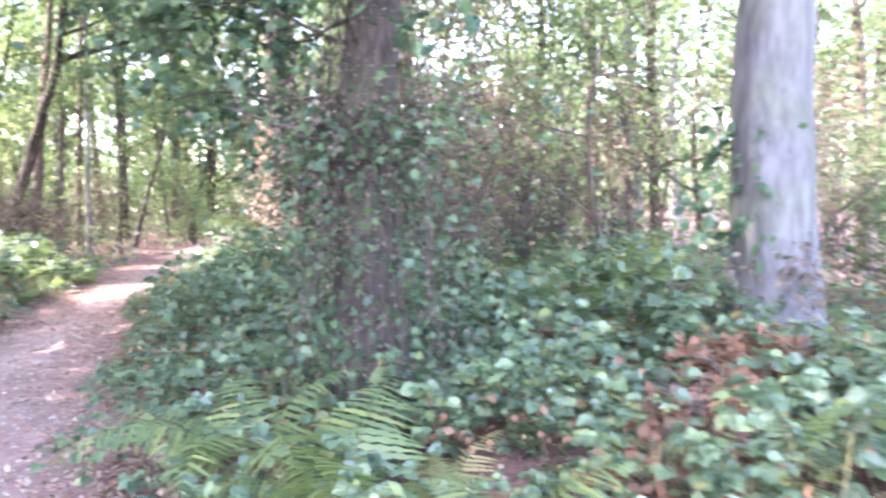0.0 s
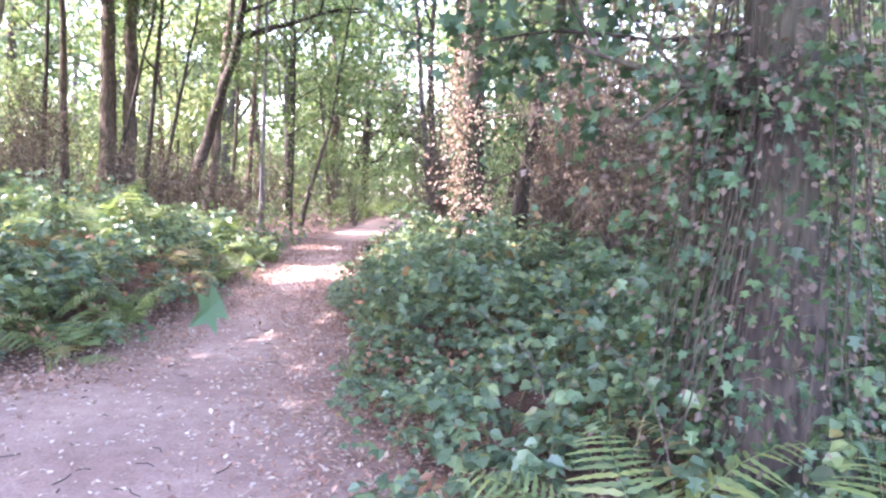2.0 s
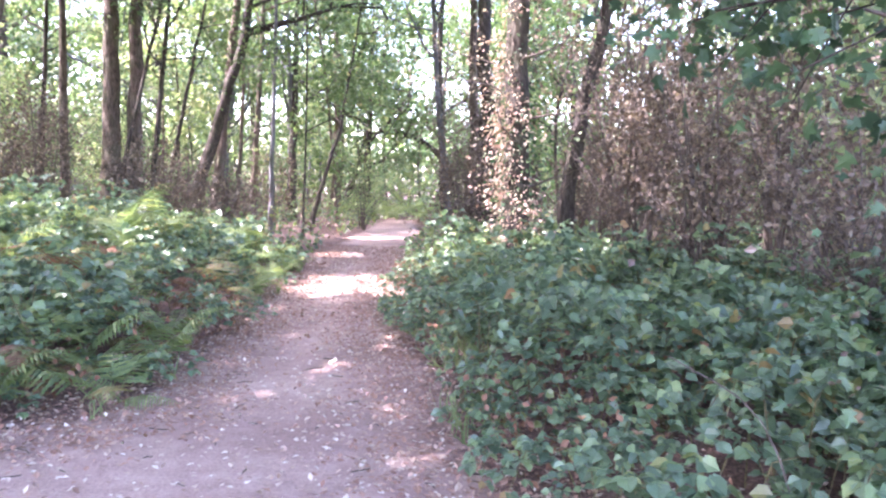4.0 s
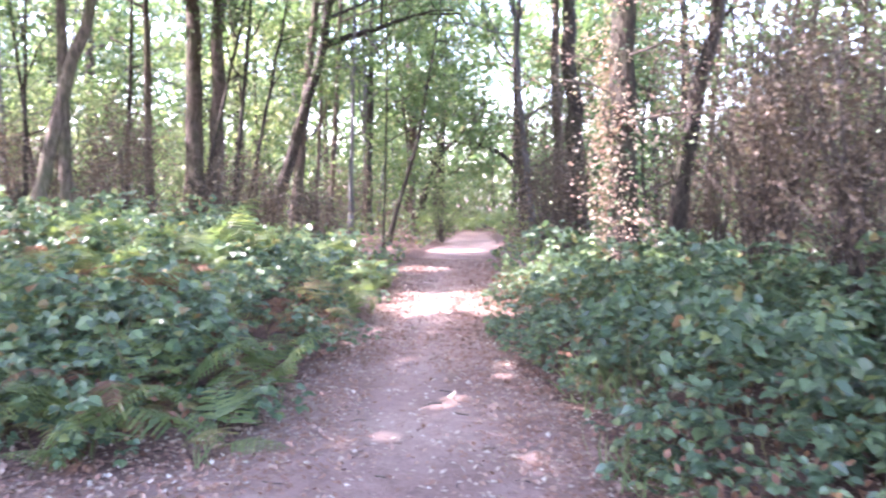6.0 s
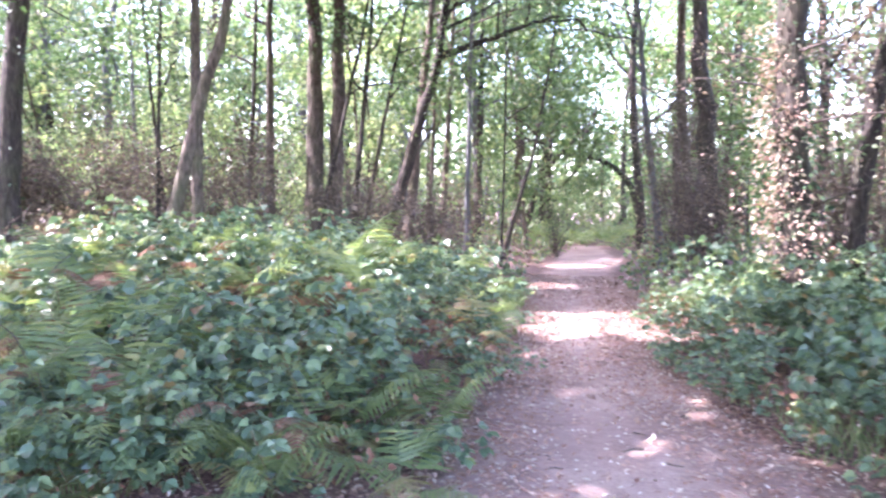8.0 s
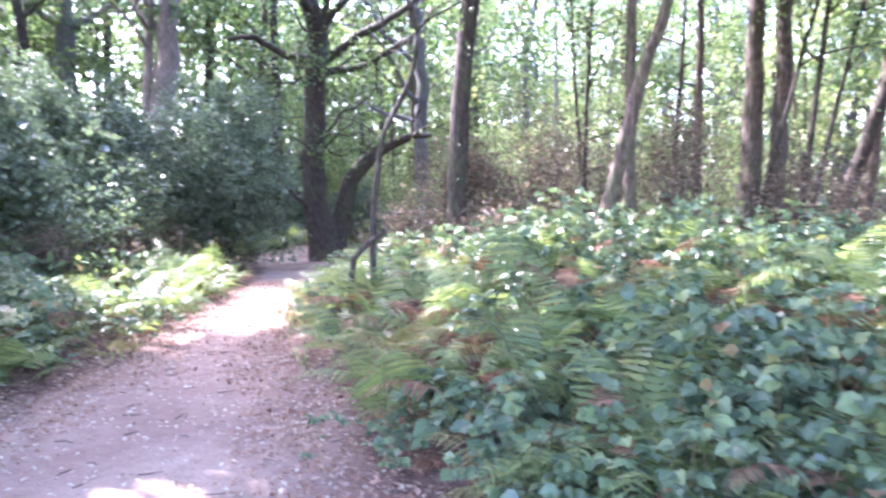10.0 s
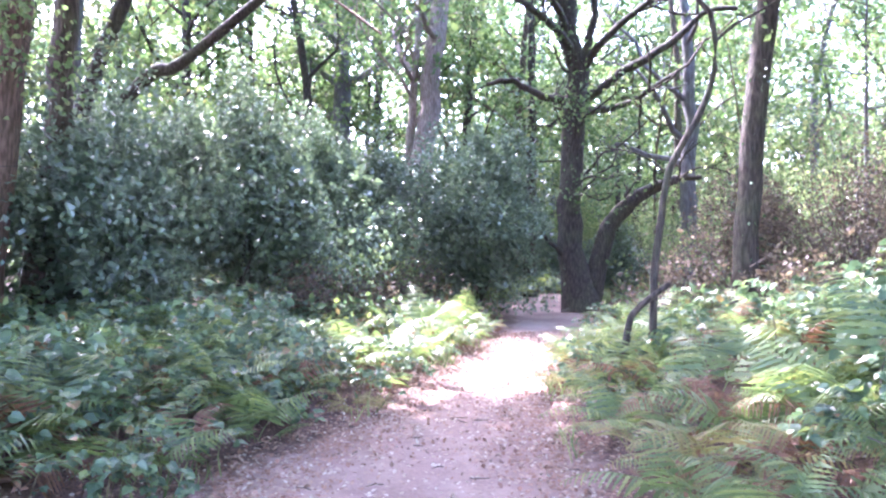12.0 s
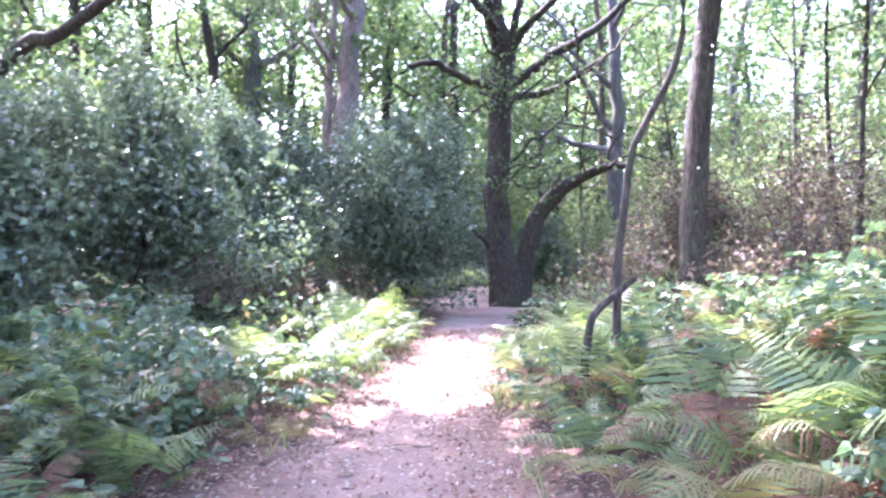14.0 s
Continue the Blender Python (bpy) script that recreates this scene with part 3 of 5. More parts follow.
ln = [(-24.75, 13.7, 0), (-24.92, 13.3, 2.2), (-24.9, 13.36, 4.0), (-24.92, 13.32, 5.3), (-24.87, 13.43, 6.5), (-25.0, 13.15, 8.4), (-25.1, 13.0, 13)]
t_old = tree(rng, "old dark twisted tree split low into two trunks", ln, 0.38, 0.22, BARK_DARK, OAKLEAF, 9, 4.2, 0.42, 5200, 0.12, flare=1.7, sides=12)
old0 = np.array(t_old.location)
for pts, ra, rb in (([(-24.6, 13.8, 0.1), (-24.48, 14.25, 2.3), (-24.17, 15.0, 3.27), (-23.73, 16.0, 3.74), (-23.4, 16.7, 3.9)], 0.33, 0.06),
                    ([(-24.9, 13.4, 5.9), (-24.5, 14.3, 6.6), (-24.12, 15.1, 7.2), (-23.8, 15.9, 7.8), (-23.5, 16.6, 8.5), (-23.2, 17.4, 8.6)], 0.16, 0.07),
                    ([(-24.9, 13.4, 6.0), (-25.3, 12.4, 6.2), (-25.6, 11.7, 6.7), (-25.8, 11.0, 6.5)], 0.13, 0.06),
                    ([(-24.87, 13.4, 6.4), (-24.78, 13.65, 7.5), (-24.66, 13.95, 8.5), (-24.5, 14.3, 11)], 0.15, 0.08),
                    ([(-24.9, 13.3, 3.2), (-24.6, 14.0, 4.3), (-24.4, 14.6, 4.7), (-24.3, 15.2, 5.2)], 0.06, 0.02),
                    ([(-24.9, 13.2, 1.6), (-24.9, 12.6, 2.2), (-24.9, 12.1, 2.3)], 0.08, 0.02)):
    v, f = tube(smooth_line(pts, 16) - old0 + np.cumsum(rng.normal(size=(16, 3)) * 0.035, axis=0), np.linspace(ra, rb, 16), 9, rng, 0.07)
    part("limb", mesh_of("limb", v, [f], BARK_DARK), t_old, "dark crooked limb")
for k in range(10):
    a, z = rng.uniform(0, 6.28), rng.uniform(3.0, 7.5)
    pieces, tp = limb(rng, (-0.15, -0.35, z), (math.cos(a), math.sin(a), 0.35), rng.uniform(1.6, 3.0), 0.05, 7, 0.5, 6)
    lv, lf = joined(pieces)
    part("branch", mesh_of("branch", lv, lf, BARK_DARK), t_old)
    p = tp[rng.integers(0, len(tp), 240)] + rng.normal(size=(240, 3)) * 0.3
    lv, lf = leaves(rng, p, 0.12, DIAMOND, 0.5, 0.2)
    part("spray", mesh_of("spray", lv, [lf], OAKLEAF, False), t_old)["kind"] = "stuff"
for at, a in (((-24.3, 14.6, 2.8), 1.2), ((-24.0, 15.4, 3.45), 0.5), ((-23.73, 16.0, 3.74), 1.7), ((-23.7, 16.1, 3.8), 0.9)):
    pieces, tp = limb(rng, np.array(at) - old0, (math.cos(a), math.sin(a), 0.9), 1.5, 0.045, 6, 0.45, 6)
    lv, lf = joined(pieces)
    part("branch", mesh_of("branch", lv, lf, BARK_DARK), t_old)
for a in (0.2, 1.3, 2.5, 3.6, 4.9):
    c, s_ = math.cos(a), math.sin(a)
    v, f = tube(smooth_line([(0.12 * c, 0.12 * s_, 0.75), (0.3 * c, 0.3 * s_, 0.25), (0.75 * c, 0.75 * s_, 0.0), (1.1 * c, 1.1 * s_, -0.1)], 9), np.linspace(0.17, 0.05, 9), 7, rng, 0.08)
    part("root", mesh_of("root", v, [f], BARK_DARK), t_old)
FAR = [((-29.92, 10.17, 4.45), (-29.7, 10.7, 9.55), 0.40, 17, BARK_PINK, "tall pinkish bare trunk behind holly"),
       ((-30.15, 9.8, 4.45), (-30.0, 10.0, 8.4), 0.17, 13, BARK_PINK, "crooked pinkish trunk behind holly"),
       ((-36.4, 8.6, 4.9), (-36.5, 8.4, 11.4), 0.42, 18, BARK_GREY, "tall grey trunk far among leaves"),
       ((-16.9, 1.0, 3.2), (-16.8, 1.2, 4.8), 0.27, 13, BARK_RED, "thick reddish-brown trunk beside the holly"),
       ((-18.3, 1.3, 2.4), (-18.2, 1.5, 4.5), 0.20, 13, BARK_BROWN, "brown trunk among holly leaves"),
       ((-36.0, 25.0, 3.0), (-36.2, 25.2, 8.0), 0.25, 16, BARK_GREY, "far grey trunk against the bright sky"),
       ((-31.0, 24.0, 3.0), (-30.6, 24.3, 8.0), 0.22, 16, BARK_GREY, "far grey trunk against the bright sky"),
       ((-14.2, 39.2, 0.9), (-13.6, 39.6, 2.8), 0.17, 9, BARK_DARK, "dark tree that arches over the far path")]
stand_far = []
for foot, top, r, h, bark, lab in FAR:
    stand_far.append(tree(rng, lab, rising(foot, top, h), r * 1.1, r * 0.5, bark, OAKLEAF, 9, 5.0, 0.42, 2600 if foot[0] > -19 else 5000, 0.14, spread=0.9 if foot[0] > -19 else 0.5))
sprig = stand_far[3]
for a, z in ((0.3, 3.3), (1.0, 3.7), (0.0, 4.1)):
    pieces, tp = limb(rng, (0, 0, z), (math.cos(a), math.sin(a), 0.2), 1.6, 0.02, 6, 0.3, 5)
    lv, lf = joined(pieces)
    part("low_branch", mesh_of("low_branch", lv, lf, BARK_BROWN), sprig)
    p = tp[rng.integers(0, len(tp), 220)] + rng.normal(size=(220, 3)) * 0.2
    lv, lf = leaves(rng, p, 0.09, OVATE, 0.4, 0.3)
    part("spray", mesh_of("spray", lv, [lf], PALELEAF, False), sprig, "fresh light-green leaves")["kind"] = "stuff"
slant = thing("fallen_trunk", "dark trunk leaning slantwise through the holly", "tree", (-26.0, -2.5, ground_at(-26, -2.5)))
v, f = tube(smooth_line([(0, 0, -0.1), (1.95, 4.2, 5.0), (2.45, 5.3, 5.65), (3.4, 7.4, 7.4)], 16), np.linspace(0.2, 0.1, 16), 9, rng, 0.06)
part("trunk", mesh_of("trunk", v, [f], BARK_DARK), slant)

# arching limb over the far path
arch0 = thing("tree", "dark bent tree arching over the far path", "tree", (-8.4, 40.6, ground_at(-8.4, 40.6)))
v, f = tube(smooth_line([(0, 0, -0.1), (-0.6, 0, 2.6), (-2.2, 0, 4.0), (-4.2, -0.4, 4.4)], 14), np.linspace(0.2, 0.08, 14), 8, rng, 0.06)
part("trunk", mesh_of("trunk", v, [f], BARK_DARK), arch0)

# ---- woodland around: tall trees whose crowns close the canopy, young trees that fill the distance ----
KEEP = np.array([(-0.5, 4.6), (2.8, 6), (-3.2, 13.7), (-15.7, 11.6), (-12.9, 8.0), (-24.8, 13.5)])
EYES = np.array([eye[:2] for _, eye, _, _ in PATH])


def far_enough(x, y, eye_gap, path_gap):
    return np.hypot(*(EYES - (x, y)).T).min() > eye_gap and off_path(np.array([x]), np.array([y]))[0] > path_gap and np.hypot(*(KEEP - (x, y)).T).min() > 2.6


rng = np.random.default_rng(11)
tall = 0
spots = []
shade_spots = [(-11.2, 0.3), (-13.6, -1.6), (-9.4, -2.6), (-16.2, -3.4), (-12.2, -5.2), (-20.0, -1.0)]    # unseen trees added on the sunny side to shade the fork
while tall < 80:
    x, y = shade_spots[tall] if tall < len(shade_spots) else (rng.uniform(-46, -24), rng.uniform(0, 32)) if tall < 22 else (rng.uniform(-48, 16), rng.uniform(-22, 46))
    ahead = y > 2.5 and x < 2
    if tall < len(shade_spots):
        pass
    elif not far_enough(x, y, (19 if x < -24 else 25) if ahead else 4.0, 1.0) or any(math.hypot(x - a, y - b) < 4.0 for a, b in spots):
        continue
    if tall >= len(shade_spots) and ((-30 < x < -12 and 4 < y < 11.5) or (x > -9 and y < 1) or (-20 < x < -8 and 1 < y < 4)):
        continue
    if tall >= len(shade_spots) and ((-38 < x < -24 and 3 < y < 13) or (0.3 < x < 8 and 3 < y < 18)):
        continue
    spots.append((x, y))
    h, r = rng.uniform(12, 17), rng.uniform(0.12, 0.26)
    remote = math.hypot(x + 5, y - 4) > 21
    reach_over = 6.2 if tall < 2 else 0.0     # two of the unseen ones lean out over the path to shade it
    tree(rng, "tall woodland tree with a bright leafy crown", [(x, y, 0), (x + rng.normal() * 0.3, y + rng.normal() * 0.3 + reach_over * 0.45, h * 0.5), (x + rng.normal() * 0.8, y + rng.normal() * 0.8 + reach_over, h)],
         r * 1.2, r * 0.3, (BARK_BROWN, BARK_DARK, BARK_GREY)[tall % 3], OAKLEAF, 7, 4.8, 0.26 if remote else 0.42, 5800 if tall < 2 else 1700 if y < -3 or x > 4 else 3300 if remote else 2800, 0.25 if remote else 0.15, spread=0.55 if remote else 1.0, group="woodland trees", flat=0.65)
    tall += 1
young = 0
spots = []
while young < 100:
    x, y = rng.uniform(-46, 12), rng.uniform(-4, 46)
    if not far_enough(x, y, 15.5 if x < 0 else 8.0, 0.9) or any(math.hypot(x - a, y - b) < 1.9 for a, b in spots):
        continue
    if -35 < x < -14 and 1 < y < 12:
        continue
    spots.append((x, y))
    h, r = rng.uniform(5, 10), rng.uniform(0.03, 0.075)
    remote = math.hypot(x + 5, y - 4) > 21
    # paler leaf colour on these sides stands in for haze and backlight
    pale = x < -14 and y > 11 or x > 1
    tree(rng, "slender young tree with sparse light-green leaves", [(x, y, 0), (x + rng.normal() * 0.3, y + rng.normal() * 0.3, h * 0.5), (x + rng.normal() * 0.9, y + rng.normal() * 0.9, h)],
         r * 1.2, r * 0.3, (BARK_BROWN, BARK_DARK, BARK_GREY)[young % 3], PALELEAF if pale else OAKLEAF, 5, 2.2, 0.2, 1300 if x < -16 and y > 15 else 1500, 0.17 if remote else 0.11, spread=0.42 if remote else 0.55, group="young woodland trees", sides=6)
    young += 1
# leaning trees added out of view on the sunny side; their crowns shade the fork
rng = np.random.default_rng(77)
for x, y, lean, h in ((-17.2, -0.8, 5.0, 11.0), (-21.5, 0.0, 4.6, 12.5), (-19.4, -2.0, 4.0, 12.0), (-16.0, -1.8, 4.4, 9.6)):
    tree(rng, "tall leaning woodland tree with a broad leafy crown", [(x, y, 0), (x + 0.2, y + lean * 0.4, h * 0.5), (x + 0.5, y + lean, h)],
         0.2, 0.06, BARK_DARK, OAKLEAF, 8, 4.4, 0.5, 1150 if h > 10 else 500, 0.15, spread=1.1, group="leaning woodland trees", flat=0.65)
# oaks behind the holly, whose crowns close most of the sky
for x, y, h in ((-34.5, 13.5, 16), (-33.0, 6.4, 15), (-37.0, 4.5, 16), (-32.0, 2.4, 14), (-31.5, 15.0, 15), (-40.0, 10.5, 18)):
    tree(rng, "tall oak with a spreading green crown", [(x, y, 0), (x + rng.normal() * 0.3, y + rng.normal() * 0.3, h * 0.5), (x + rng.normal() * 0.8, y + rng.normal() * 0.8, h)],
         0.26, 0.07, BARK_DARK, OAKLEAF, 10, 4.8, 0.22, 3800, 0.24, spread=0.45, group="oaks behind the holly", flat=0.6)
# brown-leaved saplings behind the ivy trees
for x, y, h in ((-1.4, 21.0, 8), (0.4, 23.5, 9), (1.6, 20.5, 8), (-0.2, 27.0, 10), (2.6, 25.0, 9)):
    tree(rng, "slender young tree with withered brown leaves", [(x, y, 0), (x + rng.normal() * 0.3, y + rng.normal() * 0.3, h * 0.5), (x + rng.normal() * 0.7, y + rng.normal() * 0.7, h)],
         0.09, 0.025, BARK_BROWN, RUSSET, 7, 2.2, 0.15, 1600, 0.15, spread=0.65, group="withered young trees", sides=6)
# leafy trees and a bush behind the pale trunk
for x, y, h in ((4.6, 15.5, 11), (1.8, 18.0, 12), (7.6, 13.0, 10), (9.0, 9.5, 10)):
    tree(rng, "leafy young tree with low branches behind the pale trunk", [(x, y, 0), (x + rng.normal() * 0.3, y + rng.normal() * 0.3, h * 0.5), (x + rng.normal() * 0.7, y + rng.normal() * 0.7, h)],
         0.12, 0.03, BARK_BROWN, OAKLEAF, 9, 2.8, 0.15, 2600, 0.15, spread=0.7, group="leafy trees behind the pale trunk", flat=0.6)
# low-branched trees where the far path bends away
for x, y, h in ((-12.6, 37.5, 11), (-6.6, 39.0, 12), (-10.2, 46.0, 13), (-4.6, 35.0, 11), (-14.5, 43.0, 12)):
    tree(rng, "leafy tree with low branches beside the far path", [(x, y, 0), (x + rng.normal() * 0.3, y + rng.normal() * 0.3, h * 0.5), (x + rng.normal() * 0.7, y + rng.normal() * 0.7, h)],
         0.2, 0.05, BARK_DARK, OAKLEAF, 10, 4.0, 0.1, 2800, 0.24, spread=0.5, group="trees by the far path", flat=0.6)
# unseen leaning trees added behind the first steps; thin crowns dapple the ivy tree
near = tree(rng, "slim leaning tree with a thin leafy crown", [(-5.6, -1.6, 0), (-5.4, 0.2, 5.0), (-4.9, 2.3, 9.4)],
            0.15, 0.05, BARK_BROWN, OAKLEAF, 8, 2.5, 0.66, 520, 0.15, spread=0.7, group="leaning woodland trees", flat=0.65)
tree(rng, "slim leaning tree with a thin leafy crown", [(-7.5, -1.8, 0), (-7.1, 0.2, 5.0), (-6.4, 2.8, 9.2)],
     0.15, 0.05, BARK_BROWN, OAKLEAF, 8, 1.8, 0.68, 620, 0.15, spread=0.6, group="leaning woodland trees", flat=0.65)
# unseen trees added with loose leaves that break up the light over the fork
for x, y in ((-15.7, -2.4), (-18.2, -2.4)):
    fork = tree(rng, "slim leaning tree with a thin leafy crown", [(x - 0.2, y, 0), (x, y + 2.2, 4.6), (x + 0.1, y + 5.3, 8.2)],
                0.13, 0.04, BARK_BROWN, OAKLEAF, 4, 1.6, 0.75, 0, 0.15, group="leaning woodland trees")
    p = np.array((0.3, 5.4, 8.1)) + rng.normal(size=(85, 3)) * (0.75, 0.75, 0.4)
    v, f = leaves(rng, p, 0.3, DIAMOND, up=0.75)
    part("crown", mesh_of("crown", v, [f], OAKLEAF, False), fork)


# ---- holly and other shrubs ----
def lumpy(rng, count, radii, lumps=7):
    """Points in an uneven mass made of overlapping lumps, thicker near its skin."""
    c = rng.normal(size=(lumps, 3))
    c = c / np.linalg.norm(c, axis=1)[:, None] * rng.uniform(0.25, 0.7 if lumps < 12 else 0.85, lumps)[:, None]
    s = rng.uniform(0.35, 0.6, lumps) if lumps < 12 else rng.uniform(0.18, 0.42, lumps)
    k = rng.integers(0, lumps, count)
    d = rng.normal(size=(count, 3))
    d /= np.linalg.norm(d, axis=1)[:, None]
    p = c[k] + d * (s[k] * rng.uniform(0.35, 1, count) ** 0.45)[:, None] + rng.normal(size=(count, 3)) * 0.04
    if lumps >= 12:
        p[:, :2] *= (1.12 - 0.5 * np.clip(p[:, 2:3] + 0.2, 0, 1.2))
    return p * radii


def shrub(rng, name, label, x, y, radii, mid, leaf, count, size, stems=9, bark=BARK_DARK, category="shrub", shape=DIAMOND, flat=0.35, group="", lumps=9, reach=0.85):
    root = thing(name, label, category, (x, y, ground_at(x, y) - 0.02), group)
    radii = np.array(radii)
    p = lumpy(rng, count, radii, lumps) + (0, 0, mid)
    p = p[p[:, 2] > 0.12]
    p = p[~in_gap(p + np.array(root.location))]
    if name == "holly_bush":
        inner = lumpy(rng, count // 5, radii * 0.66, lumps) + (0, 0, mid * 0.9)
        p = np.concatenate([p, inner[inner[:, 2] > 0.2]])
        size = np.concatenate([np.full(len(p) - (inner[:, 2] > 0.2).sum(), size), np.full((inner[:, 2] > 0.2).sum(), 0.22)])
    v, f = leaves(rng, p, size, shape, flat, 0.2)
    part("foliage", mesh_of("foliage", v, [f], leaf, False), root)
    for _ in range(stems):
        q = rng.normal(size=3)
        q = q / np.linalg.norm(q) * radii * reach + (0, 0, mid)
        q[2] = max(q[2], mid * 0.7)
        a = rng.normal(size=3) * (0.12, 0.12, 0)
        pts = smooth_line([a - (0, 0, 0.03), a * 0.5 + q * (0.25, 0.25, 0.5) + rng.normal(size=3) * 0.06, q], 9)
        pieces = [tube(pts[::2], np.linspace(0.012 + 0.006 * radii[2], 0.005, 5), 4)]
        for _ in range(4):
            k = rng.integers(3, 9)
            e = pts[k] + rng.normal(size=3) * radii * 0.28
            pieces.append(tube(smooth_line([pts[k], (pts[k] + e) / 2 + rng.normal(size=3) * 0.05, e], 5), np.linspace(0.006, 0.003, 5), 3))
        v, f = joined(pieces)
        part("stem", mesh_of("stem", v, f, bark), root)
    return root


rng = np.random.default_rng(21)
HL = "dense dark glossy holly bush beside the path"
for x, y, rd, mid, n in ((-23.3, 9.8, (2.2, 2.2, 3.0), 2.7, 14000), (-24.6, 7.4, (2.3, 2.1, 2.8), 2.5, 9000), (-19.8, 4.0, (2.5, 2.5, 2.8), 2.4, 13000),
                         (-18.4, 1.8, (2.2, 2.2, 2.7), 2.4, 11000), (-22.2, 5.8, (2.4, 2.2, 2.8), 2.5, 11000), (-27.0, 11.0, (1.4, 1.3, 1.8), 1.9, 3600),
                         (-17.6, 0.0, (1.5, 1.6, 2.0), 1.9, 6000), (-27.5, 4.5, (2.4, 2.4, 3.0), 3.0, 7000), (-24.0, 1.5, (2.0, 2.2, 2.8), 3.0, 7000)):
    shrub(rng, "holly_bush", HL, x, y, rd, mid, HOLLY, int(n * 1.45), 0.10, 7, BARK_DARK, group="holly bushes beside the path", lumps=30)
# brambles gone brown at the foot of the holly
for x, y in ((-21.0, 7.0), (-22.2, 7.9), (-19.8, 6.2), (-18.6, 5.2)):
    shrub(rng, "dry_shrub", "low shrub with withered reddish leaves before the holly", x, y, (0.9, 0.8, 0.6), 0.75, RUSSET, 900, 0.07, 16, TWIG, group="dry shrubs")
    shrub(rng, "shrub", "grey-green leafy shrub before the holly", x - 0.4, y + 0.2, (0.9, 0.8, 0.7), 1.0, PALELEAF, 700, 0.07, 12, TWIG, group="grey-green shrubs")

for x, y, rd, mid, n in ((-33.5, 12.6, (2.2, 2.2, 2.4), 2.2, 7000), (-35.5, 17.0, (2.0, 2.4, 2.2), 2.0, 6000)):
    shrub(rng, "holly_bush", "dark holly bush where the path bends away", x, y, rd, mid, HOLLY, n, 0.12, 6, BARK_DARK, group="holly bushes at the far bend", lumps=24)
shrub(rng, "holly_bush", "low dark bush behind the old tree", -27.5, 16.4, (1.6, 1.5, 1.4), 1.3, HOLLY, 5000, 0.12, 6, BARK_DARK, lumps=24)
# sunlit brambles, their brightness put into the pale leaf colour
for x, y, sz in ((-4.3, 13.2, 0.5), (-3.7, 12.9, 0.45), (-4.9, 13.6, 0.4)):
    shrub(rng, "shrub", "low pale-leaved sunlit shrub at the foot of the ivy tree", x, y, (sz, sz, sz * 0.7), sz * 0.75, PALELEAF, 420, 0.075, 7, TWIG, group="pale shrubs at the ivy tree")
